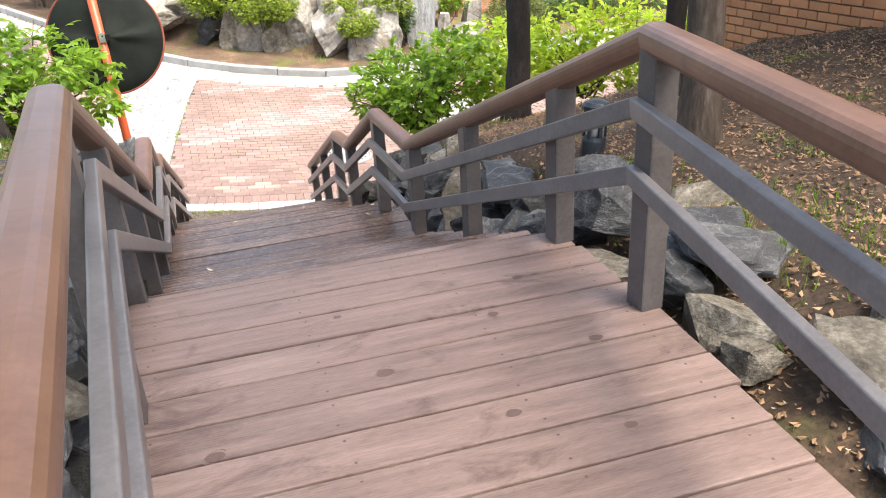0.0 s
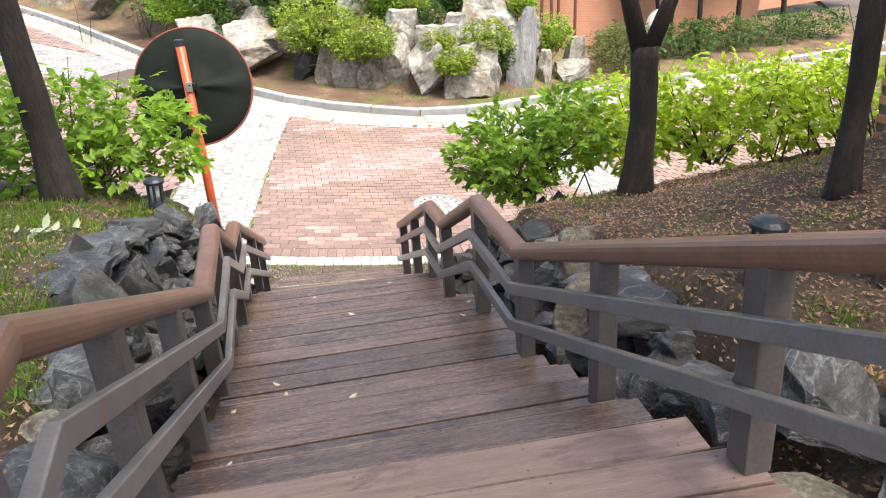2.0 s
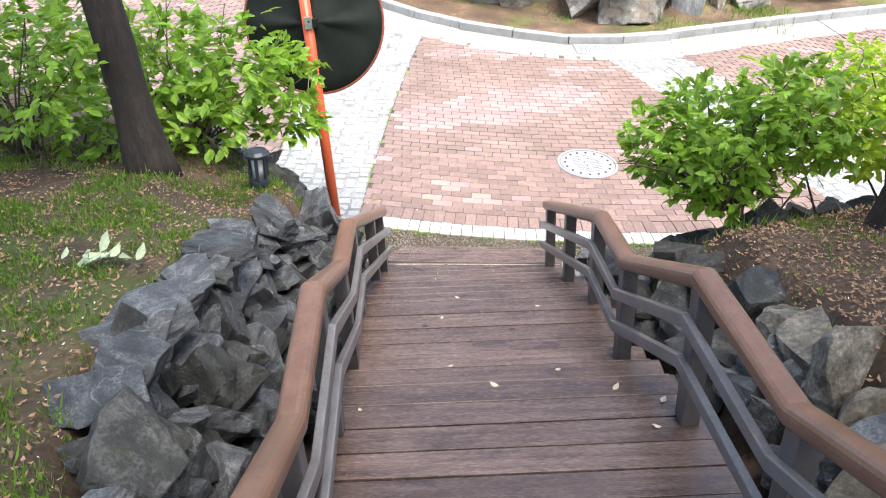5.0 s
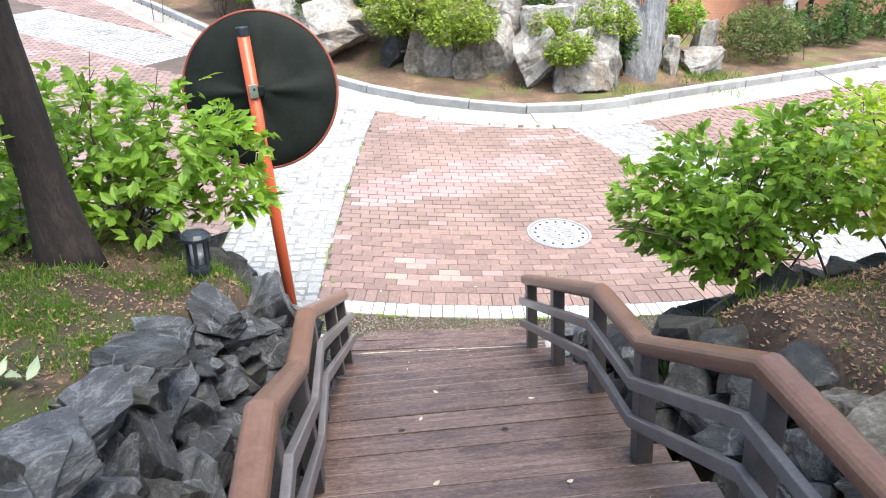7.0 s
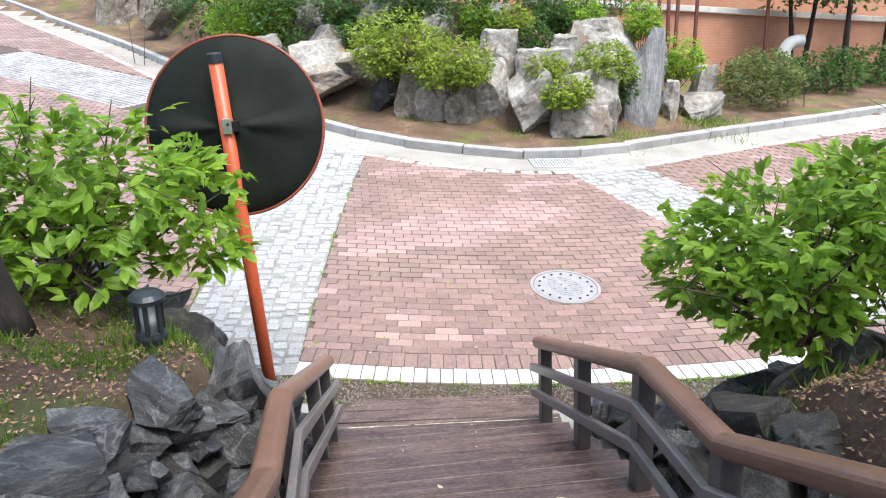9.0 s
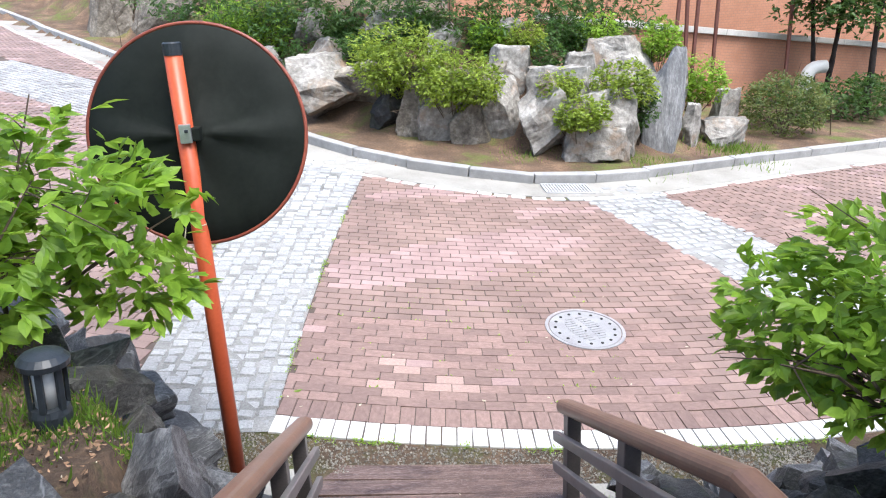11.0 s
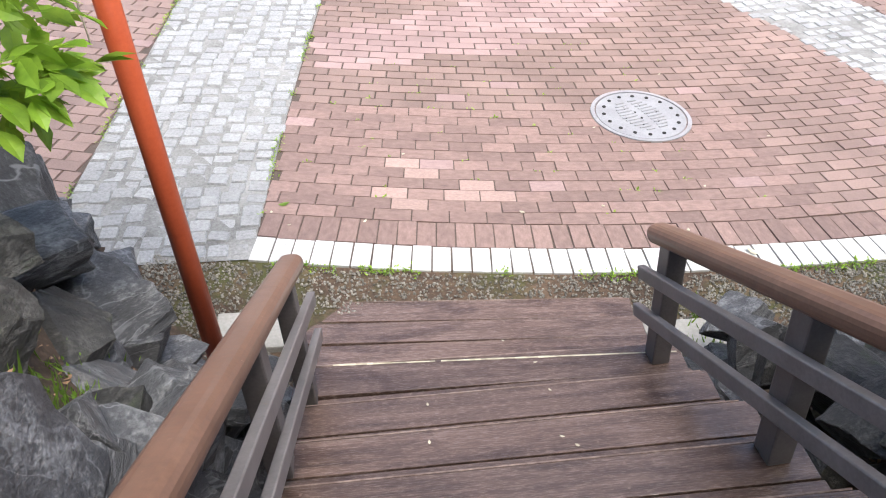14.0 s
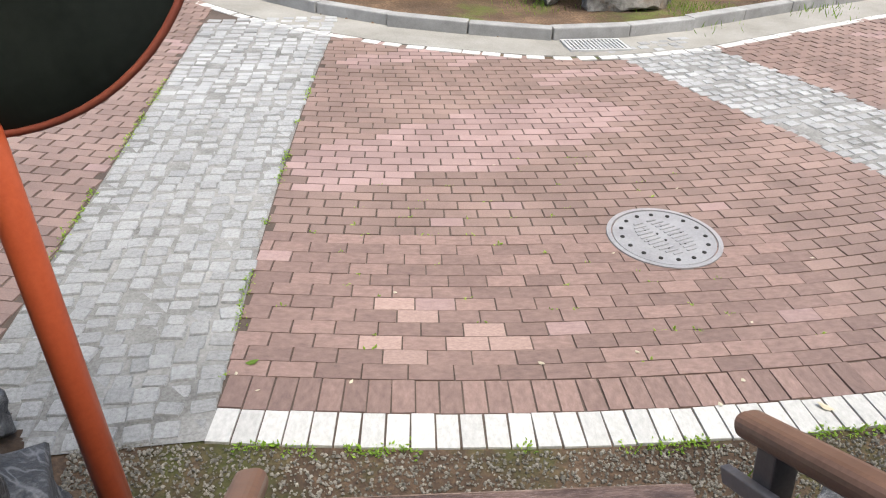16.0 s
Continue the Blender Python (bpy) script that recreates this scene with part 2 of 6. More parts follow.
M_JOINED_PINK = material("pink_pavers_joined", (0.19, 0.125, 0.112), (0.335, 0.235, 0.215), rough=0.58, scale=2, fine=90, bump=0.25, vary=0.16, island=True, bump_dist=0.004)
M_SETT = material("granite_sett", (0.135, 0.136, 0.133), (0.405, 0.407, 0.403), rough=0.75, scale=6, fine=110, bump=0.7, vary=0.12, mid=(0.29, 0.291, 0.287), bump_dist=0.012)
M_SETT_JOINED = material("granite_setts_joined", (0.135, 0.136, 0.133), (0.405, 0.407, 0.403), rough=0.75, scale=2, fine=110, bump=0.7, vary=0.15, island=True, mid=(0.29, 0.291, 0.287), bump_dist=0.012)
M_WHITE = material("white_edging_block", (0.33, 0.325, 0.305), (0.57, 0.56, 0.535), rough=0.75, scale=5, fine=90, bump=0.3, vary=0.1, bump_dist=0.006)
M_KERB = material("granite_kerb", (0.17, 0.167, 0.16), (0.38, 0.376, 0.366), rough=0.75, scale=4, fine=120, bump=0.3, vary=0.12, bump_dist=0.006)
M_CONC = material("gutter_concrete", (0.16, 0.15, 0.128), (0.34, 0.325, 0.295), rough=0.85, scale=1.3, fine=60, bump=0.3, bump_dist=0.006)
M_GRATE = material("pale_metal_grate", (0.35, 0.35, 0.34), (0.6, 0.6, 0.59), rough=0.5, metal=0.3, fine=70)
M_MANHOLE = material("worn_cast_iron", (0.22, 0.215, 0.215), (0.4, 0.395, 0.395), rough=0.5, metal=0.35, scale=5, fine=80, bump=0.2)
M_DARK = material("dark_hollow", (0.008, 0.007, 0.006), (0.02, 0.018, 0.016), rough=0.9)
M_ORANGE = material("orange_pole_paint", (0.36, 0.06, 0.022), (0.52, 0.105, 0.04), rough=0.4, scale=4, fine=60, bump=0.1, bump_dist=0.002)
M_MIRRORBACK = material("dark_green_mirror_back", (0.006, 0.008, 0.0065), (0.017, 0.02, 0.017), rough=0.7, scale=3, fine=30, bump=0.08, spec=0.12)
M_RIM = material("red_brown_rim", (0.14, 0.03, 0.02), (0.26, 0.07, 0.04), rough=0.45)
M_STEEL = material("steel_clamp", (0.35, 0.36, 0.37), (0.6, 0.61, 0.62), rough=0.35, metal=0.8)
M_BLACK = material("black_lantern_paint", (0.012, 0.015, 0.018), (0.035, 0.042, 0.05), rough=0.4)
M_FROST = material("frosted_lantern_glass", (0.42, 0.43, 0.42), (0.62, 0.63, 0.61), rough=0.5)
M_BARK = material("dark_tree_bark", (0.010, 0.007, 0.0055), (0.062, 0.045, 0.036), rough=0.9, scale=5, fine=26, bump=1.0, stretch=(2.0, 2.0, 0.6), bump_dist=0.03, mid=(0.027, 0.0195, 0.0155))
M_BARK_FLAKY = material("flaky_grey_bark", (0.03, 0.022, 0.016), (0.2, 0.155, 0.12), rough=0.95, scale=6, fine=18, bump=1.0, stretch=(2.0, 2.0, 0.5), bump_dist=0.04, mid=(0.085, 0.062, 0.046))
M_TWIG = material("brown_twig", (0.03, 0.02, 0.013), (0.11, 0.08, 0.052), rough=0.85)
M_LEAF = leaf_material("fresh_leaf", (0.08, 0.17, 0.018), (0.30, 0.46, 0.05), 0.48)
M_LEAF_LIME = leaf_material("lime_leaf", (0.2, 0.33, 0.02), (0.5, 0.62, 0.06))
M_LEAF_DARK = leaf_material("dark_leaf", (0.02, 0.055, 0.012), (0.085, 0.165, 0.033))
M_LEAF_OLIVE = leaf_material("azalea_leaf", (0.08, 0.14, 0.014), (0.30, 0.38, 0.05))
M_LEAF_GREY = leaf_material("grey_green_leaf", (0.04, 0.066, 0.015), (0.17, 0.20, 0.055))
M_GRASS = leaf_material("grass_blade", (0.06, 0.13, 0.014), (0.19, 0.30, 0.04))
M_LITTER = material("leaf_litter", (0.085, 0.045, 0.024), (0.40, 0.25, 0.145), rough=0.9, vary=0.4, island=True)
M_CHIP = material("pale_fallen_bits", (0.3, 0.26, 0.18), (0.58, 0.53, 0.4), rough=0.9, vary=0.3, island=True)
M_BRICK = material("orange_brick", (0.38, 0.15, 0.065), (0.56, 0.26, 0.125), rough=0.85, scale=4, fine=60, bump=0.3, vary=0.2, bump_dist=0.006)
M_BRICK_RED = material("red_garden_brick", (0.34, 0.15, 0.085), (0.50, 0.25, 0.155), rough=0.85, scale=3, fine=50, bump=0.3, vary=0.14, bump_dist=0.006)
M_MORTAR = material("brick_mortar", (0.10, 0.075, 0.06), (0.19, 0.15, 0.12), rough=0.95)
M_COPING = material("coping_stone", (0.36, 0.34, 0.31), (0.56, 0.54, 0.50), rough=0.8)
M_PIPE = material("white_vent_paint", (0.55, 0.53, 0.47), (0.72, 0.70, 0.64), rough=0.5)
M_TRELLIS = material("brown_trellis_paint", (0.08, 0.03, 0.022), (0.15, 0.06, 0.045), rough=0.5)


# ---------- mesh helpers ----------
def mesh_of(bm, name, mats, smooth=False):
    me = bpy.data.meshes.new(name)
    bm.to_mesh(me)
    bm.free()
    for m in (mats if isinstance(mats, (list, tuple)) else [mats]):
        me.materials.append(m)
    if smooth:
        me.polygons.foreach_set("use_smooth", [True] * len(me.polygons))
    return me


def part(name, bm, mat, parent=None, label="", smooth=False):
    """One mesh object, under a thing or a part."""
    ob = new(name, mesh_of(bm, name, mat, smooth))
    if parent:
        ob.parent = parent
    return tagged(ob, label)


def thing(name, label, category, group="", kind=""):
    return tagged(new(name), label, category, group, kind)


def data_part(name, me, parent, m=None):
    ob = new(name, me)
    ob.parent = parent
    if m is not None:
        ob.matrix_basis = m
    return ob


def add_box(bm, size, m=None, bevel=0.0):
    r = bmesh.ops.create_cube(bm, size=1.0)
    vs = r["verts"]
    bmesh.ops.scale(bm, vec=size, verts=vs)
    if bevel:
        es = list({e for v in vs for e in v.link_edges})
        r = bmesh.ops.bevel(bm, geom=es, offset=bevel, segments=2, affect="EDGES", profile=0.6)
        vs = list({v for f in r["faces"] for v in f.verts} | {v for v in vs if v.is_valid})
    if m is not None:
        bmesh.ops.transform(bm, matrix=m, verts=vs)
    return vs


def box_bm(size, m=None, bevel=0.0):
    bm = bmesh.new()
    add_box(bm, size, m, bevel)
    return bm


def tube(bm, pts, radii, sides=8, cap=True):
    """A tapered round limb through points."""
    pts = [Vector(p) for p in pts]
    rings = []
    for i, p in enumerate(pts):
        d = (pts[min(i + 1, len(pts) - 1)] - pts[max(i - 1, 0)]).normalized()
        u = d.orthogonal().normalized() if i == 0 else (u - d * u.dot(d)).normalized()
        v = d.cross(u)
        r = radii[i] if isinstance(radii, (list, tuple)) else radii
        rings.append([bm.verts.new(p + (u * math.cos(a) + v * math.sin(a)) * r) for a in (2 * math.pi * k / sides for k in range(sides))])
    for a, b in zip(rings, rings[1:]):
        for k in range(sides):
            bm.faces.new((a[k], a[(k + 1) % sides], b[(k + 1) % sides], b[k]))
    if cap:
        bm.faces.new(list(reversed(rings[0])))
        bm.faces.new(rings[-1])


def sweep(bm, pts, w, h, bevel):
    """A bar of rounded rectangular section, upright sides, mitred at the bends; pts run along its middle."""
    pts = [Vector(p) for p in pts]
    prof = []
    for cx, cy, a0 in ((1, 1, 0), (-1, 1, 90), (-1, -1, 180), (1, -1, 270)):
        for a in (a0, a0 + 22.5, a0 + 45, a0 + 67.5, a0 + 90):
            prof.append((cx * (w / 2 - bevel) + bevel * math.cos(radians(a)), cy * (h / 2 - bevel) + bevel * math.sin(radians(a))))
    rings = []
    for i, p in enumerate(pts):
        d0 = (p - pts[i - 1]).normalized() if i else (pts[1] - p).normalized()
        d1 = (pts[i + 1] - p).normalized() if i + 1 < len(pts) else d0
        d = (d0 + d1).normalized()
        side = d.cross(Vector((0, 0, 1))).normalized()
        up = side.cross(d)
        k = 1 / max(0.5, d.dot(d0))
        rings.append([bm.verts.new(p + side * a + up * b * k) for a, b in prof])
    n = len(prof)
    for a, b in zip(rings, rings[1:]):
        for k in range(n):
            bm.faces.new((a[k], b[k], b[(k + 1) % n], a[(k + 1) % n]))
    bm.faces.new(rings[0])
    bm.faces.new(list(reversed(rings[-1])))


def slab_bm(seed, cuts=8):
    """A quarried stone: a block split along planes, its faces broken into thin ledges."""
    r = random.Random(seed)
    bm = bmesh.new()
    bmesh.ops.create_cube(bm, size=1.5)
    for _ in range(cuts):
        n = Vector((r.gauss(0, 1), r.gauss(0, 1), r.gauss(0, 0.8))).normalized()
        geom = bm.verts[:] + bm.edges[:] + bm.faces[:]
        cut = bmesh.ops.bisect_plane(bm, geom=geom, plane_co=n * r.uniform(0.40, 0.70), plane_no=n, clear_outer=True)
        rim = [e for e in cut["geom_cut"] if isinstance(e, bmesh.types.BMEdge)]
        if rim:
            bmesh.ops.holes_fill(bm, edges=rim, sides=0)
    bmesh.ops.bevel(bm, geom=bm.edges[:], offset=0.03, segments=1, affect="EDGES", clamp_overlap=True)
    bmesh.ops.triangulate(bm, faces=bm.faces[:])
    for reach in (0.45, 0.26):
        long_edges = [e for e in bm.edges if e.calc_length() > reach]
        bmesh.ops.subdivide_edges(bm, edges=long_edges, cuts=1, use_grid_fill=True)
        bmesh.ops.triangulate(bm, faces=bm.faces[:])
    off = Vector((r.uniform(0, 99), r.uniform(0, 99), r.uniform(0, 99)))
    grain = Vector((r.gauss(0, 0.4), r.gauss(0, 0.4), 1)).normalized()
    for v in bm.verts:
        layer = math.floor(v.co.dot(grain) * 6.5 + 1.2 * noise.noise(v.co * 1.6 + off))
        ledge = 0.075 * noise.noise(Vector((layer * 3.7, 1.3, seed * 0.77)) + v.co * 0.7)
        v.co += v.co.normalized() * (ledge + 0.06 * noise.noise(v.co * 2.0 + off) + 0.05 * noise.noise(v.co * 5.5 + off) + 0.02 * noise.noise(v.co * 13.0 + off))
        v.co *= 0.66
    bmesh.ops.recalc_face_normals(bm, faces=bm.faces[:])
    return bm


LEAF_SHAPES = {"oval": ((0, 0), (0.30, 0.22), (0.62, 0.24), (1.0, 0)), "narrow": ((0, 0), (0.3, 0.13), (0.65, 0.13), (1.0, 0))}
SMALL_SHAPES = {"blade": 0.035, "chip": 0.26}


def leaf_arrays(places, shape="oval"):
    """Vertices and faces of many folded leaves; places: (point, heading, side, length)."""
    verts, faces = [], []
    if shape in SMALL_SHAPES:
        w = SMALL_SHAPES[shape]
        for p, d, s, size in places:
            up, b, c = s.cross(d), len(verts), p + d * (0.48 * size)
            verts += [p, c + s * (w * size) + up * (w * size * 0.3), p + d * size - up * (0.14 * size), c - s * (w * size) + up * (w * size * 0.3)]
            faces += [(b, b + 2, b + 1), (b, b + 3, b + 2)]
        return verts, faces
    prof = LEAF_SHAPES[shape]
    for p, d, s, size in places:
        up = s.cross(d)
        b = len(verts)
        droop = 0.16 * size
        mid, left, right = [], [], []
        for t, w in prof:
            c = p + d * (t * size) - up * (droop * t * t)
            mid.append(c)
            if 0 < t < 1:
                left.append(c + s * (w * size) + up * (w * size * 0.25))
                right.append(c - s * (w * size) + up * (w * size * 0.25))
        verts += [mid[0], left[0], left[1], mid[3], right[1], right[0], mid[1], mid[2]]
        faces += [(b, b + 6, b + 1), (b, b + 5, b + 6), (b + 6, b + 7, b + 2, b + 1), (b + 6, b + 5, b + 4, b + 7), (b + 7, b + 3, b + 2), (b + 7, b + 4, b + 3)]
    return verts, faces


def leaves_mesh(name, places, mat, shape="oval"):
    v, f = leaf_arrays(places, shape)
    me = bpy.data.meshes.new(name)
    me.from_pydata([tuple(p) for p in v], [], f)
    me.materials.append(mat)
    return me


def leaf_cloud(rnd, blobs, count, size, lift=0.5, shell=0.55, keep=None):
    """Leaf places in sprays inside ellipsoids (centre, radii), mostly near their skin, with gaps."""
    out = []
    weights = [b[1][0] * b[1][1] + b[1][1] * b[1][2] + b[1][0] * b[1][2] for b in blobs]
    off = Vector((rnd.uniform(0, 50), rnd.uniform(0, 50), 0))
    tries = 0
    while len(out) < count and tries < count * 8:
        tries += 1
        c, rad = rnd.choices(blobs, weights)[0]
        u = Vector((rnd.gauss(0, 1), rnd.gauss(0, 1), rnd.gauss(0, 1))).normalized()
        k = shell + (1 - shell) * rnd.random() if rnd.random() < 0.8 else rnd.random()
        bumpy = 1 + 0.28 * noise.noise(u * 2.6 + off)
        p = Vector(c) + Vector((u.x * rad[0], u.y * rad[1], u.z * rad[2])) * k * bumpy
        if noise.noise(p * 4.0 / max(rad) + off) < -0.32:
            continue
        if keep and not keep(p):
            continue
        head = (Vector((u.x, u.y, u.z * 0.4)) + Vector((rnd.gauss(0, 0.6), rnd.gauss(0, 0.6), rnd.gauss(0.05, 0.35)))).normalized()
        up = (Vector((u.x * 0.5, u.y * 0.5, lift + abs(u.z) * 0.5)) + Vector((rnd.gauss(0, 0.35), rnd.gauss(0, 0.35), rnd.gauss(0, 0.35)))).normalized()
        side = head.cross(up)
        if side.length < 0.1:
            continue
        side.normalize()
        spray = rnd.randint(2, 5)
        for i in range(spray):
            sz = size * rnd.uniform(0.6, 1.2)
            a = (i - spray / 2) * 0.6 + rnd.gauss(0, 0.2)
            d2 = (head * math.cos(a) + side * math.sin(a)).normalized()
            s2 = (side * math.cos(a) - head * math.sin(a)).normalized()
            out.append((p + head * (i * size * 0.22), d2, s2, sz))
    return out


# ---------- the lie of the land ----------
def curve(points, n=12):
    """Smooth points through a row of points."""
    p = [Vector((*a, 0)) for a in points]
    p = [2 * p[0] - p[1]] + p + [2 * p[-1] - p[-2]]
    out = []
    for a, b, c, d in zip(p, p[1:], p[2:], p[3:]):
        for k in range(n):
            t = k / n
            out.append(0.5 * ((2 * b) + (c - a) * t + (2 * a - 5 * b + 4 * c - d) * t * t + (3 * b - a - 3 * c + d) * t ** 3))
    return out + [p[-2]]


KERB_LINE = curve([(-60, 88), (-30, 47), (-11.2, 22.9), (-7.9, 18.4), (-5.0, 14.6), (-2.2, 10.4), (-0.03, 7.45), (1.39, 6.29), (2.3, 5.87), (3.4, 5.58), (4.68, 5.75), (5.55, 6.07), (7.35, 6.8), (10.5, 8.0), (16, 10.2), (32, 16.5), (80, 35)])
KX, KY = np.array([p.x for p in KERB_LINE]), np.array([p.y for p in KERB_LINE])
NEAR_X = np.array([-80, -12, -5, -2.6, -1.57, -1.2, -0.77, -0.36, -0.08, 0.2, 2.0, 2.6, 3.2, 3.8, 5.0, 8.0, 14, 80])
NEAR_Y = np.array([60, 10.5, 3.4, 1.3, 0.44, 0.30, -0.2, -0.74, -1.15, -1.3, -1.35, -1.3, -1.1, -0.95, -0.6, 0.6, 3.4, 32])


def road(x, y):
    return -0.0894 * x + 0.0891 * y


def kerb_y(x):
    return float(np.interp(x, KX, KY))


def near_y(x):
    return float(np.interp(x, NEAR_X, NEAR_Y))


def arc(x):
    return -0.2 * x + 0.033 * x * x if x < 3.1 else -0.303 + 0.0046 * (x - 3.1) + 0.05 * (x - 3.1) ** 2


STEPS = [(-0.71, -0.11), (-1.31, 0.055), (-1.65, 0.19), (-1.946, 0.325), (-2.24, 0.46), (-2.54, 0.595), (-2.83, 0.73), (-3.13, 0.865),
         (-3.88, 0.998), (-4.17, 1.13), (-4.46, 1.264), (-4.75, 1.396), (-5.76, 1.532), (-6.08, 1.668), (-6.41, 1.804), (-6.78, 1.94), (-7.09, 2.076), (-7.41, 2.212)]
STAIR_R, STAIR_MID = 1.98, 1.10


def skew(y):
    """How far the boards turn from square, by their place along the stairs."""
    return float(np.interp(y, [-7.6, -6.8, -5.8, -5.1, -2.3, -1.7, -1.45, -1.15, -0.7], [0.062, 0.03, 0.02, 0.035, 0.06, 0.062, 0.078, 0.135, 0.178]))




def stair_l(y):
    return 0.24 + 0.012 * (-0.7 - y)


def stair_z(y):
    z = STEPS[0][1]
    for a, b in STEPS:
        if y <= a + 0.1:
            z = b
    return z


def bank_left(x, y):
    dip = 0.12 * min(1, max(0, (x + 1.0) / 0.45)) * min(1, max(0, y + 4.2))
    b = 1.70 + 0.2 * (-2.7 - y) - dip if y > -5.4 else 2.24 + 0.06 * (-5.4 - y)
    return min(b, 2.55) + 0.10 * min(3.0, max(0, -x - 0.4))


def bank_right(x, y):
    b = 1.45 + 0.235 * (-3.4 - y) if y > -6 else 2.06 + 0.09 * (-6 - y)
    return min(b, 2.5) + 0.20 * min(2.6, max(0, x - 3.2)) * min(1, max(0, -3.6 - y))


def wall_span(y):
    """The left rock wall's outer and inner edge."""
    return float(np.interp(y, [-7.4, -6.24, -5.8, -5.4, -3.7, -3.3, -2.9], [0.05, -0.11, -0.27, -0.38, -0.36, -0.18, -0.04])), float(np.interp(y, [-7.4, -4.6, -3.3], [0.24, 0.06, 0.12]))


def land(x, y):
    r = road(x, y)
    yk, yn = kerb_y(x), near_y(x)
    if y > yk + 0.1:
        d = y - yk
        shelf = float(np.interp(x, [-6, 0, 3.2, 3.8, 6], [2.2, 1.5, 1.6, 1.0, 0.8]))
        if x < 6.3:
            rise = 0.11 + 0.09 * min(d, shelf) + 0.75 * max(0, min(d - shelf, 2.6))
        else:
            k = max(0, 1 - (x - 6.3) / 1.2)
            rise = 0.11 + 0.05 * d + k * 0.6 * max(0, min(d - 0.8, 2.6))
            rise = min(rise, 0.6 + k)
        return road(x, yk) + rise
    if y > yn:
        return r - 0.014
    d = yn - y
    base = road(x, yn) - 0.02
    low = min(stair_z(y) - 0.30, base + 0.2 + d) if y < -1.0 else base - 0.03 * d
    xo, xi = wall_span(y)
    if xi <= x <= (2.12 if y > -7.3 else 1.6) and y > -12.5:
        return low
    if y < -7.3 and 1.6 < x < 2.58:
        f = (2.58 - x) / 0.46
        return min(bank_right(2.58, y), 2.30) - min(0.21, 0.17 * f) - 0.35 * max(0, min(1, (y + 7.75) / 0.45)) * min(1, f)
    if xo < x < xi or 2.12 < x < 2.58:
        side = xo if x < 1 else 2.58
        top = bank_left(side, y) if x < 1 else bank_right(side, y)
        outer = max(low, min(top, base + (1.0 if x < 1 else 0.85) * d))
        f = (x - xo) / (xi - xo) if x < 1 else (2.58 - x) / 0.46
        return outer + (low - outer) * f - 0.05 * math.sin(math.pi * f)
    if x <= 1:
        top = bank_left(x, y)
        return min(top, base + 1.0 * d) if top > base else base
    top = bank_right(x, y)
    return min(top, base + 0.85 * d) if top > base else base


def axis_steps(lo, hi, fine, far):
    a = list(np.arange(lo, hi + 1e-6, fine))
    s, v = fine, hi
    while v < far:
        s *= 1.22
        v += s
        a.append(v)
    s, v = fine, lo
    while v > -far:
        s *= 1.22
        v -= s
        a.insert(0, v)
    return a


def build_ground():
    xs, ys = axis_steps(-9, 9, 0.10, 420), axis_steps(-10, 16, 0.10, 420)
    verts = []
    for y in ys:
        for x in xs:
            z = land(x, y)
            on_soil = not (near_y(x) < y < kerb_y(x) + 0.1)
            if on_soil:
                z += 0.035 * noise.noise((x * 2.3, y * 2.3, 0)) + 0.015 * noise.noise((x * 8, y * 8, 3))
            verts.append((x, y, z))
    w = len(xs)
    faces = [(j * w + i, j * w + i + 1, (j + 1) * w + i + 1, (j + 1) * w + i) for j in range(len(ys) - 1) for i in range(w - 1)]
    me = bpy.data.meshes.new("ground")
    me.from_pydata(verts, [], faces)
    me.materials.append(M_SOIL)
    me.polygons.foreach_set("use_smooth", [True] * len(me.polygons))
    return tagged(new("ground", me), "brown soil bank with patchy moss and leaf litter", "ground", kind="structure")


ground = build_ground()


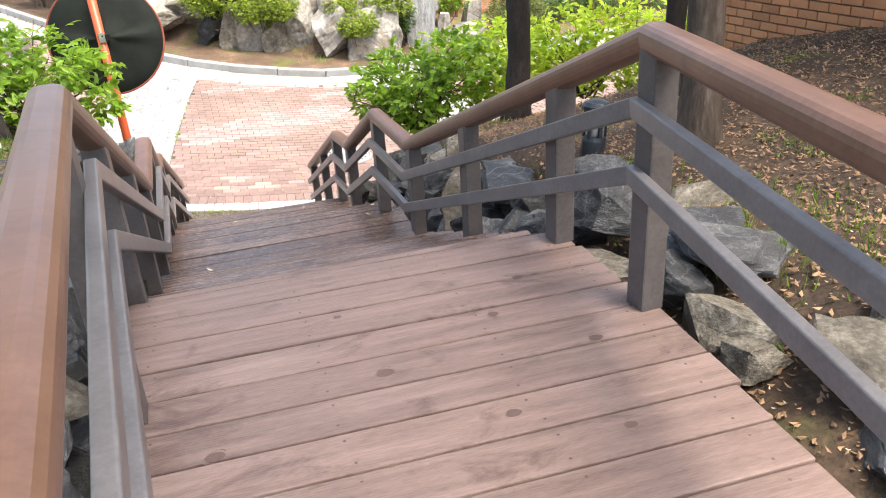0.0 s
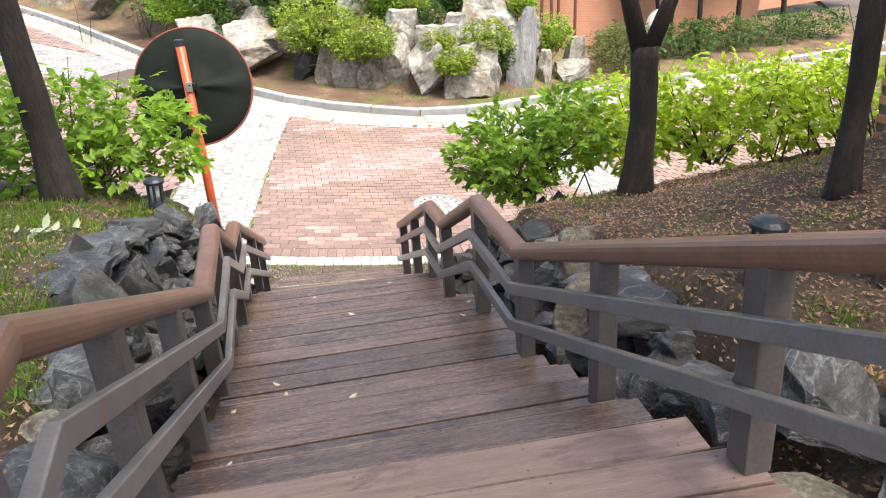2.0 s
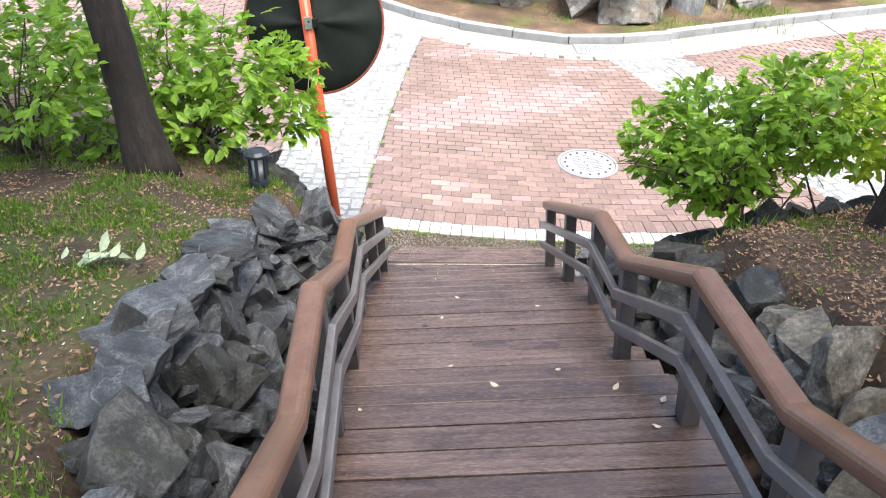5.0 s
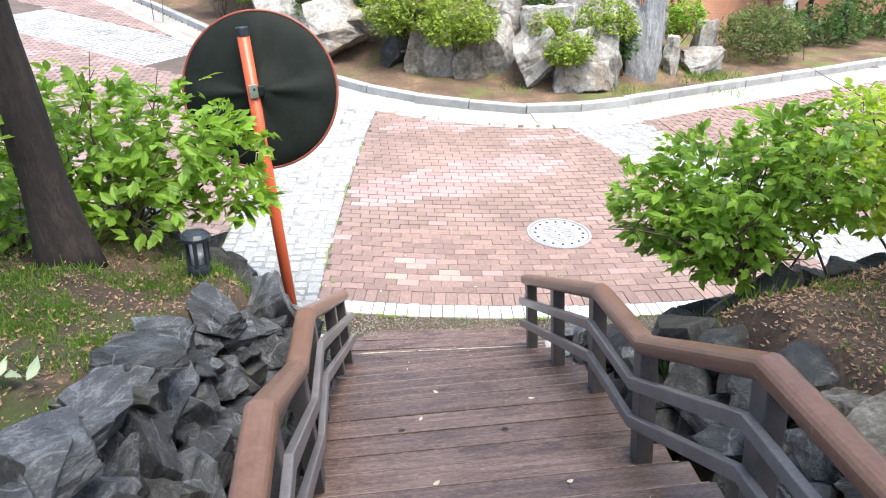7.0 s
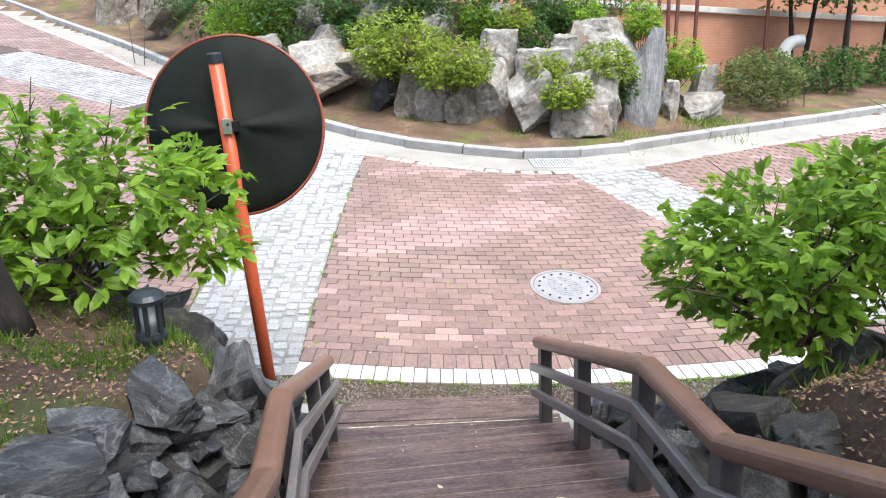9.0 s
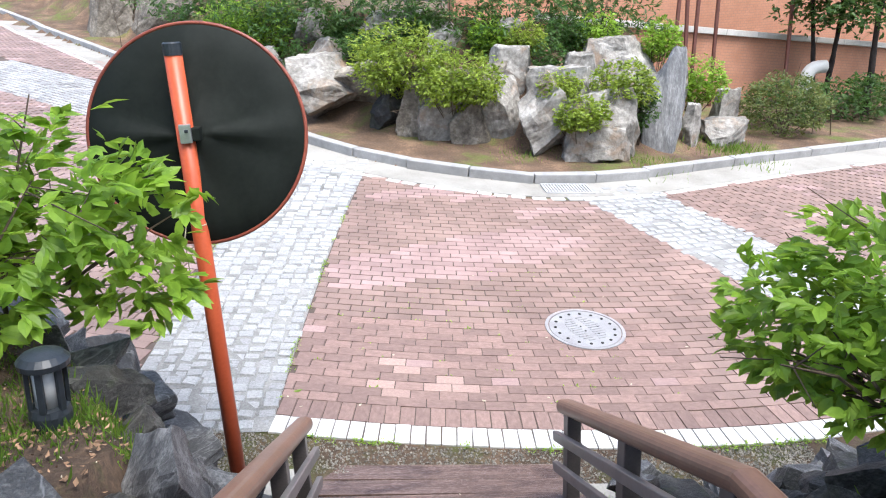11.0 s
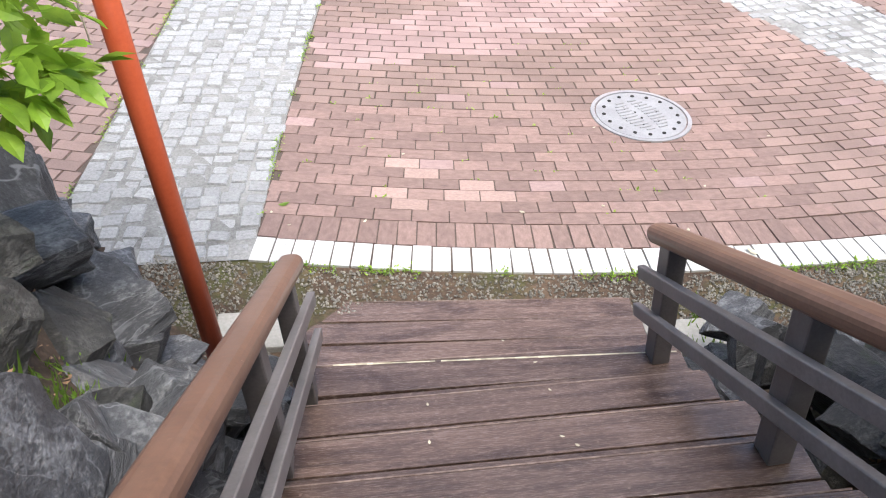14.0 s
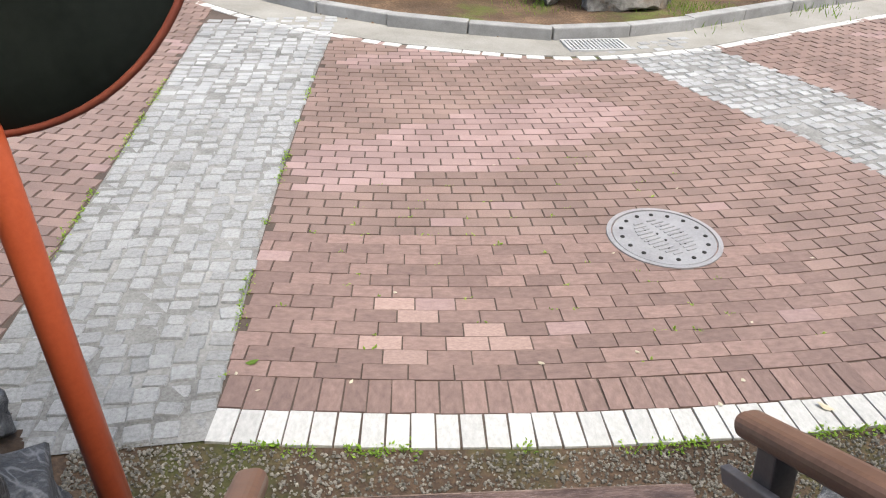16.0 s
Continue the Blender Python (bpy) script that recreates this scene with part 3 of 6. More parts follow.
# ---------- stairs ----------
def build_stairs():
    st = thing("staircase", "reddish-brown timber deck stairs with three landings", "stairs", kind="structure")
    levels = STEPS + [(-12.255, None)]
    rnd = random.Random(4)
    for i, ((y0, z), (y1, _)) in enumerate(zip(levels, levels[1:])):
        depth = y0 - y1 + (0.03 if i < len(STEPS) - 1 else 0)
        n = max(2, round(depth / (0.1615 if z > 2.1 else 0.152)))
        w = depth / n
        for k in range(n):
            ya = y0 + 0.02 - w * (k + 0.5)
            xl, xr = stair_l(ya) + rnd.uniform(-0.01, 0.01), STAIR_R + rnd.uniform(-0.012, 0.012) + 0.03 * (i > 12) - (0.12 * max(0, -ya - 8.2) if i == len(STEPS) - 1 else 0)
            L = xr - xl
            sk = skew(ya)
            ang = -math.atan(sk)
            m = pose((xl + xr) / 2, ya + sk * (STAIR_MID - (xl + xr) / 2), z - 0.016 + rnd.uniform(-0.0015, 0.0015), rnd.uniform(-0.3, 0.3), 0, math.degrees(ang))
            bm = bmesh.new()
            add_box(bm, (L, w - 0.009, 0.032), None, 0.004)
            part("plank", bm, M_TOPDECK if z > 2.0 else M_DECK, st).matrix_basis = m
        xl = stair_l(y0)
        xm = (xl + STAIR_R) / 2
        bm = box_bm((STAIR_R - xl - 0.06, 0.007, 0.005), pose(xm, y0 + 0.0205 + skew(y0) * (STAIR_MID - xm), z - 0.0022, 0, 0, -math.degrees(math.atan(skew(y0)))), 0.002)
        part("nosing", bm, M_WORN, st, "pale worn front edge")
        if i < len(STEPS):
            zb = STEPS[i - 1][1] if i else z - 0.25
            h = z - 0.032 - zb
            bm = box_bm((STAIR_R - xl - 0.04, 0.025, h), pose(xm, y0 - 0.03 + skew(y0) * (STAIR_MID - xm), z - 0.034 - h / 2, 0, 0, -math.degrees(math.atan(skew(y0)))), 0.003)
            part("riser", bm, M_DECK, st)
    bm = bmesh.new()
    for ob in [o for o in st.children if o.name.startswith("plank")]:
        L, W = ob.dimensions.x, ob.dimensions.y
        for fx in (-0.44, -0.15, 0.16, 0.44):
            for fy in (-0.3, 0.3):
                bmesh.ops.create_circle(bm, cap_ends=True, radius=0.0048, segments=6, matrix=ob.matrix_basis @ Matrix.Translation((fx * L + rnd.gauss(0, 0.008), fy * W, 0.0172)))
    tagged(part("screw_heads", bm, M_KNOT, st), kind="stuff")
    bm = bmesh.new()
    for k in range(60):
        x = 0.45 + k * 0.0255
        if noise.noise((x * 5, 0, 0)) > -0.35:
            h = 0.006 + 0.012 * abs(noise.noise((x * 9, 3, 0)))
            add_box(bm, (0.0256, h, 0.002), pose(x, -1.295 + 0.135 * (STAIR_MID - x) - 0.02, 0.0562, 0, 0, -7.7))
    part("worn_edge", bm, M_CHIP, st, "pale bare wood along a worn step edge")
    for x in (0.36, 1.88):
        bm = bmesh.new()
        pts = [(x, y0 - 0.06, z - 0.29) for y0, z in STEPS] + [(x, -12.2, STEPS[-1][1] - 0.29)]
        sweep(bm, pts[1:], 0.05, 0.20, 0.004)
        part("stringer", bm, M_DECK, st)
    return st


stairs = build_stairs()


# ---------- railings ----------
def rail_at(line, y):
    ys = [-p[1] for p in line]
    return tuple(float(np.interp(-y, ys, [p[k] for p in line])) for k in (0, 2))


def build_railing(line, posts, inner, label):
    rl = thing("stair_railing", label, "railing", "stair railings")
    top = [Vector(p) for p in line]
    bm = bmesh.new()
    sweep(bm, [p - Vector((0, 0, 0.04)) for p in top], 0.105, 0.085, 0.036)
    part("handrail", bm, M_HANDRAIL, rl, "rounded brown-painted handrail", smooth=False)
    for drop in (0.235, 0.445):
        bm = bmesh.new()
        sweep(bm, [p + Vector((inner * 0.055, 0, -drop)) for p in top], 0.035, 0.06, 0.006)
        part("rail_bar", bm, M_BAR, rl, "flat grey-brown rail")
    for y in posts:
        x, z = rail_at(line, y)
        zb = stair_z(y - skew(y) * (STAIR_MID - x) - 0.05)
        bm = box_bm((0.08, 0.092, z - zb - 0.06), pose(x, y, (z - 0.06 + zb) / 2), 0.007)
        part("post", bm, M_POST, rl)
    return rl


RIGHT_LINE = [(1.87, -1.30, 0.665), (1.868, -3.258, 1.559), (1.845, -3.986, 1.67), (1.874, -4.907, 2.148), (1.899, -5.663, 2.133), (1.985, -8.06, 3.105), (1.80, -9.05, 3.07), (1.56, -10.3, 3.03), (1.3, -12.2, 3.0)]
LEFT_LINE = [(0.336, -1.15, 0.63), (0.287, -3.19, 1.583), (0.30, -3.86, 1.68), (0.333, -4.837, 2.161), (0.328, -5.511, 2.09), (0.36, -7.80, 3.09), (0.475, -9.12, 3.09), (0.53, -9.8, 3.08), (0.54, -12.2, 3.08)]
build_railing(RIGHT_LINE, (-1.45, -2.32, -3.22, -4.0, -4.93, -5.72, -6.62, -7.52, -8.10, -9.6, -11.0), -1, "stepped stair railing with brown handrail beside the stone bank")
build_railing(LEFT_LINE, (-1.42, -2.1, -3.16, -3.9, -4.85, -5.6, -6.4, -7.2, -8.05, -9.6, -11.0), 1, "stepped stair railing with brown handrail beside the mossy bank")


# ---------- paving ----------
UP = Vector((0.0887, -0.0884, 0.9921)).normalized()


def on_road(x, y, ang, dz=0.0):
    """A pose lying on the road, its own x axis turned by ang."""
    ax = Vector((math.cos(ang), math.sin(ang), 0))
    ax.z = -0.0894 * ax.x + 0.0891 * ax.y
    ax.normalize()
    ay = UP.cross(ax)
    m = Matrix((ax, ay, UP)).transposed().to_4x4()
    m.translation = Vector((x, y, road(x, y))) + UP * dz
    return m


def block_mesh(name, mat, sx=1.0, sy=1.0, h=0.045, ch=0.006):
    """A block with softened top edges; its top lies at z 0."""
    bm = bmesh.new()
    a, b = sx / 2, sy / 2
    lo = [bm.verts.new((x, y, -h)) for x, y in ((-a, -b), (a, -b), (a, b), (-a, b))]
    md = [bm.verts.new((x, y, -ch)) for x, y in ((-a, -b), (a, -b), (a, b), (-a, b))]
    tp = [bm.verts.new((x, y, 0)) for x, y in ((-a + ch, -b + ch), (a - ch, -b + ch), (a - ch, b - ch), (-a + ch, b - ch))]
    for k in range(4):
        j = (k + 1) % 4
        bm.faces.new((lo[k], lo[j], md[j], md[k]))
        bm.faces.new((md[k], md[j], tp[j], tp[k]))
    bm.faces.new(tp)
    return mesh_of(bm, name, mat)


class Joined:
    """Many small blocks in one mesh."""
    def __init__(self):
        self.v, self.f = [], []

    def add(self, m, sx, sy, h=0.03, ch=0.006):
        a, b, n = sx / 2, sy / 2, len(self.v)
        for x, y, z in ((-a, -b, -h), (a, -b, -h), (a, b, -h), (-a, b, -h), (-a + ch, -b + ch, 0), (a - ch, -b + ch, 0), (a - ch, b - ch, 0), (-a + ch, b - ch, 0)):
            self.v.append(tuple(m @ Vector((x, y, z))))
        self.f += [(n + 4, n + 5, n + 6, n + 7)] + [(n + k, n + (k + 1) % 4, n + 4 + (k + 1) % 4, n + 4 + k) for k in range(4)]

    def make(self, name, mat, parent):
        if not self.v:
            return
        me = bpy.data.meshes.new(name)
        me.from_pydata(self.v, [], self.f)
        me.materials.append(mat)
        ob = new(name, me)
        ob.parent = parent
        return tagged(ob, kind="stuff")


def strip_right_edge(y):
    return 0.10 * y + 0.0066 * y * y


def strip_left_edge(y):
    return -1.18 + 0.085 * y


def band_left_edge(y):
    return 5.75 - 0.37 * y


def band_right_edge(y):
    return 7.2 - 0.40 * y


def far_limit(x):
    return kerb_y(x) - 0.70


def in_far_band(x, y):
    """The sett band that crosses the upper road."""
    u = (x + 4.95) * 0.64 + (y - 11.0) * 0.77
    return abs(u) < 0.95 and x < -2.5


PAV_L, PAV_W = 0.2295, 0.116
pavement = thing("brick_pavement", "brown and pink clay block paving in running bond", "paving", kind="structure")
sett_strip = thing("sett_strip", "pale grey granite setts laid in strips across the paving", "paving", kind="structure")
PALE = {(2, 0), (2, 2), (2, 3), (3, 0), (3, 1), (3, 2), (1, 0), (5, 0), (4, 1)}


def paver_kind(rnd, x, y, row, col):
    if 0.80 < x < 1.85 and 1 <= row <= 5 and rnd.random() < 0.9:
        if (row, int((x - 0.81) / PAV_L)) in PALE:
            return 2
    v = noise.noise((x * 0.9, y * 1.7, 4.0)) + 0.5 * noise.noise((x * 2.2, y * 4.0, 1.0))
    core = 1 - ((x - 2.0) / 1.9) ** 2 - ((y - 3.0 - 0.35 * (x - 2)) / 0.7) ** 2
    far = 0.5 * max(0.0, min(1.0, (y - 3.2) / 1.5))
    if core + v * 0.7 > 0.45 or v + far > 0.85:
        return 1
    return 1 if rnd.random() < 0.02 else 0


def kerb_frames(step, start, stop):
    """Points and headings at even steps along the kerb."""
    pts = [p for p in KERB_LINE]
    out, want, run = [], 0.0, 0.0
    for a, b in zip(pts, pts[1:]):
        d = b - a
        while want <= run + d.length:
            p = a + d * ((want - run) / d.length)
            if start < p.x < stop:
                out.append((p, math.atan2(d.y, d.x)))
            want += step
        run += d.length
    return out


def lay_pavers():
    rnd = random.Random(11)
    meshes = [block_mesh("brick", m, ch=0.0035) for m in (M_PAVER, M_PAVER_PINK, M_PAVER_PALE)]
    joined = [Joined(), Joined(), Joined()]
    singles = 0
    for row in range(-14, 130):
        off = 0.5 * PAV_L * (row % 2)
        for col in range(-60, 75):
            xc = 0.81 + col * PAV_L + off
            v = 0.232 + (row + 0.5) * PAV_W
            y = arc(xc) + v
            x0, x1 = xc - PAV_L / 2 + 0.002, xc + PAV_L / 2 - 0.002
            if y > far_limit(xc) - 0.02 or y < near_y(xc) - 0.25 or in_far_band(xc, y):
                continue
            sl, sr, bl, br = strip_left_edge(y), strip_right_edge(y), band_left_edge(y), band_right_edge(y)
            if xc < (sl + sr) / 2:
                x1 = min(x1, sl - 0.01)
            elif xc < (bl + br) / 2:
                if row < 0:
                    continue
                x0, x1 = max(x0, sr + 0.008), min(x1, bl - 0.01)
            else:
                if row < 0:
                    continue
                x0 = max(x0, br + 0.01)
            if x1 - x0 < 0.05:
                continue
            x = (x0 + x1) / 2
            y = arc(x) + v
            slope = math.atan(-0.2 + 0.066 * x if x < 3.1 else 0.0046 + 0.1 * (x - 3.1))
            kind = paver_kind(rnd, x, y, row, col)
            m = on_road(x, y, slope + rnd.gauss(0, 0.008), rnd.uniform(-0.003, 0.002) + 0.004 * noise.noise((x, y, 0)))
            w = PAV_W - 0.004
            if singles < 300 and row < 12 and 0 < x < 3.6:
                singles += 1
                data_part("brick", meshes[kind], pavement, m @ Matrix.Diagonal((x1 - x0, w, 1, 1)))
            else:
                joined[kind].add(m, x1 - x0, w, 0.03, 0.0035)
    for j, mat in zip(joined, (M_JOINED_PAVER, M_JOINED_PINK, M_PAVER_PALE)):
        j.make("bricks", mat, pavement)
    # sand that fills the joints
    rows = kerb_frames(0.6, -40, 40)
    verts = []
    for p, a in rows:
        for k in range(9):
            y = near_y(p.x) + 0.05 + (p.y - 0.7 - near_y(p.x) - 0.05) * k / 8 if near_y(p.x) > arc(p.x) - 0.2 else arc(p.x) - 0.2 + (p.y - 0.7 - arc(p.x) + 0.2) * k / 8
            verts.append((p.x, y, road(p.x, y) - 0.0095))
    faces = [(9 * i + k, 9 * (i + 1) + k, 9 * (i + 1) + k + 1, 9 * i + k + 1) for i in range(len(rows) - 1) for k in range(8)]
    me = bpy.data.meshes.new("joint_sand")
    me.from_pydata(verts, [], faces)
    me.materials.append(material("joint_sand", (0.032, 0.024, 0.019), (0.125, 0.094, 0.076), rough=0.95, scale=1.5, fine=70))
    new("joint_sand", me).parent = pavement
    # upright course and white edging blocks along the near edge
    white, brown = block_mesh("edging_block", M_WHITE), block_mesh("brick", M_PAVER)
    for mesh, name, width, depth, shift in ((white, "edging_block", 0.1135, 0.212, -0.108), (brown, "brick", 0.1165, 0.224, 0.114)):
        x = 0.06
        while x < 6.6:
            s = -0.2 + 0.066 * x if x < 3.1 else 0.0046 + 0.1 * (x - 3.1)
            m = on_road(x - shift * math.sin(math.atan(s)), arc(x) + shift * math.cos(math.atan(s)), math.atan(s) + rnd.gauss(0, 0.012), rnd.uniform(-0.004, 0.003))
            data_part(name, mesh, pavement, m @ Matrix.Diagonal((width - 0.008 + rnd.uniform(-0.003, 0.003), depth + rnd.uniform(-0.008, 0.006), 1, 1)))
            x += width * math.cos(math.atan(s))


def lay_setts():
    rnd = random.Random(12)
    variants = []
    for k in range(5):
        bm = bmesh.new()
        r = random.Random(k)
        ring = []
        for a in range(8):
            t = a * math.pi / 4
            q = 0.5 if a % 2 == 0 else 0.66
            ring.append((q * math.cos(t) * r.uniform(0.95, 1.02), q * math.sin(t) * r.uniform(0.95, 1.02)))
        lo = [bm.verts.new((x, y, -0.05)) for x, y in ring]
        md = [bm.verts.new((x, y, -0.009)) for x, y in ring]
        tp = [bm.verts.new((x * 0.9, y * 0.9, r.uniform(-0.003, 0.003))) for x, y in ring]
        for i in range(8):
            j = (i + 1) % 8
            bm.faces.new((lo[i], lo[j], md[j], md[i]))
            bm.faces.new((md[i], md[j], tp[j], tp[i]))
        bm.faces.new(tp)
        variants.append(mesh_of(bm, "sett", M_SETT))
    rest = Joined()
    count = 0
    bands = [(strip_left_edge, strip_right_edge, 0), (band_left_edge, band_right_edge, 1)]
    for lo, hi, second in bands:
        y = -0.13 if not second else 0.4
        while True:
            xm = (lo(y) + hi(y)) / 2
            if y > far_limit(xm) - 0.03 + (0.55 if second else 0.1):
                break
            w = hi(y) - lo(y)
            n = 9
            pitch = w / n
            edge = -0.12
            for k in range(n):
                x = lo(y) + (k + 0.5) * pitch + rnd.gauss(0, 0.011)
                yy = y - edge * (x - xm) * 0.5 + rnd.gauss(0, 0.013) + (0.25 * (x - xm) if second else 0)
                if yy < near_y(x) - 0.05 or (second and yy < arc(x) + 0.2):
                    continue
                sx, sy = pitch - (rnd.uniform(-0.002, 0.008) if rnd.random() < 0.72 else rnd.uniform(0.015, 0.04)), 0.118 - (rnd.uniform(-0.002, 0.007) if rnd.random() < 0.7 else rnd.uniform(0.012, 0.034))
                m = on_road(x, yy, rnd.gauss(0.0, 0.09) - 0.06 + (0.24 if second else 0), rnd.uniform(-0.006, 0.008))
                if count < 300 and not second:
                    count += 1
                    data_part("sett", rnd.choice(variants), sett_strip, m @ Matrix.Diagonal((sx, sy, 1, 1)))
                else:
                    rest.add(m, sx, sy, 0.03, 0.012)
            y += 0.119
    for a in np.arange(-0.9, 0.9, 0.125):
        for b in np.arange(-3.5, 2.6, 0.125):
            x, y = -4.95 + a * 0.64 + b * 0.77, 11.0 + a * 0.77 - b * 0.64
            if near_y(x) < y < far_limit(x):
                rest.add(on_road(x, y, rnd.gauss(-0.7, 0.06), rnd.uniform(-0.004, 0.006)), 0.112, 0.11, 0.03, 0.012)
    rest.make("setts", M_SETT_JOINED, sett_strip)
    for lo, hi, ys in ((strip_left_edge, strip_right_edge, np.arange(-0.2, 6.6, 0.2)), (band_left_edge, band_right_edge, np.arange(-0.2, 5.6, 0.2))):
        verts, faces = [], []
        for y in ys:
            for x in (lo(y), hi(y)):
                verts.append((x, y, road(x, y) - 0.0055))
        faces = [(2 * k, 2 * k + 1, 2 * k + 3, 2 * k + 2) for k in range(len(ys) - 1)]
        me = bpy.data.meshes.new("mortar_bed")
        me.from_pydata(verts, [], faces)
        me.materials.append(material("sett_mortar", (0.05, 0.048, 0.043), (0.34, 0.335, 0.32), rough=0.95, fine=60))
        new("mortar_bed", me).parent = sett_strip


def lay_kerb():
    kerb = thing("kerb", "weathered pale granite kerb along the far side of the road", "kerb", kind="structure")
    rnd = random.Random(13)
    fr = kerb_frames(0.98, -22, 20)
    for p, a in fr:
        n = Vector((-math.sin(a), math.cos(a), 0))
        c = p + n * 0.08
        bm = bmesh.new()
        add_box(bm, (0.968, 0.165, 0.34), None, 0.016)
        ob = part("kerb_stone", bm, M_KERB, kerb)
        ob.matrix_basis = on_road(c.x, c.y, a + rnd.gauss(0, 0.004), -0.03 + rnd.uniform(-0.005, 0.005))
    # concrete channel and white line beside it
    rows = kerb_frames(0.3, -40, 40)
    verts, faces = [], []
    for p, a in rows:
        n = Vector((-math.sin(a), math.cos(a), 0))
        for off, dz in ((0.03, 0.0), (-0.25, -0.004), (-0.60, 0.003), (-0.60, -0.03)):
            q = p + n * off
            verts.append((q.x, q.y, road(q.x, q.y) + dz))
    for i in range(len(rows) - 1):
        for k in range(3):
            faces.append((4 * i + k, 4 * i + k + 1, 4 * i + k + 5, 4 * i + k + 4))
    me = bpy.data.meshes.new("gutter")
    me.from_pydata(verts, [], [tuple(reversed(f)) for f in faces])
    me.materials.append(M_CONC)
    tagged(new("gutter", me), "pale stained concrete drainage channel beside the kerb", "gutter", kind="structure")
    block = block_mesh("edging_block", M_WHITE)
    for p, a in kerb_frames(0.205, -16, 14):
        n = Vector((-math.sin(a), math.cos(a), 0))
        q = p - n * 0.665
        data_part("edging_block", block, pavement, on_road(q.x, q.y, a + rnd.gauss(0, 0.01), rnd.uniform(-0.003, 0.003) + 0.002) @ Matrix.Diagonal((0.197, 0.115, 1, 1)))


lay_pavers()
lay_setts()
lay_kerb()


def disc_bm(r, h, seg=48, bevel=0.0):
    bm = bmesh.new()
    bmesh.ops.create_cone(bm, cap_ends=True, segments=seg, radius1=r, radius2=r - bevel, depth=h)
    return bm


def build_manhole():
    mh = thing("manhole_cover", "round pale worn manhole cover set in the brick paving", "manhole cover")
    mh.matrix_basis = on_road(2.79, 1.24, 0.3, 0.0)
    bm = bmesh.new()
    seg = 48
    rings = [[bm.verts.new((r * math.cos(2 * math.pi * k / seg), r * math.sin(2 * math.pi * k / seg), z)) for k in range(seg)] for r, z in ((0.385, -0.03), (0.382, 0.010), (0.352, 0.011), (0.350, -0.004))]
    for a, b in zip(rings, rings[1:]):
        for k in range(seg):
            bm.faces.new((a[k], a[(k + 1) % seg], b[(k + 1) % seg], b[k]))
    part("frame_ring", bm, M_MANHOLE, mh)
    bm = disc_bm(0.346, 0.04, 48, 0.004)
    bmesh.ops.translate(bm, verts=bm.verts, vec=(0, 0, -0.013))
    part("lid", bm, M_MANHOLE, mh)
    for r, n, rad in ((0.285, 16, 0.015), (0.14, 6, 0.012), (0.05, 3, 0.010)):
        for k in range(n):
            bm = disc_bm(rad, 0.006, 12)
            bmesh.ops.translate(bm, verts=bm.verts, vec=(r * math.cos(2 * math.pi * k / n), r * math.sin(2 * math.pi * k / n), 0.0085))
            part("hole", bm, M_DARK, mh)
    for k in range(-5, 6):
        for s in (-1, 1):
            w = math.sqrt(max(0, 0.24 ** 2 - (k * 0.04) ** 2))
            bm = box_bm((w * 0.55, 0.016, 0.007), pose(s * w * 0.42, k * 0.04, 0.0095), 0.002)
            part("tread_bar", bm, M_MANHOLE, mh)


def build_grate():
    gr = thing("drain_grate", "pale metal drain grate in the road channel", "drain grate")
    gr.matrix_basis = on_road(3.77, 5.33, 0.02, 0.008)
    for x, y, sx, sy in ((0, 0.19, 0.72, 0.03), (0, -0.19, 0.72, 0.03), (0.345, 0, 0.03, 0.35), (-0.345, 0, 0.03, 0.35)):
        part("frame_bar", box_bm((sx, sy, 0.03), pose(x, y, 0), 0.003), M_GRATE, gr)
    for k in range(14):
        part("slat", box_bm((0.022, 0.35, 0.02), pose(-0.30 + k * 0.0462, 0, 0.002), 0.003), M_GRATE, gr)
    for k in range(3):
        part("cross_bar", box_bm((0.66, 0.014, 0.012), pose(0, -0.09 + k * 0.09, -0.003), 0.002), M_GRATE, gr)
    part("sump", box_bm((0.68, 0.36, 0.012), pose(0, 0, -0.018)), M_DARK, gr)


build_manhole()
build_grate()


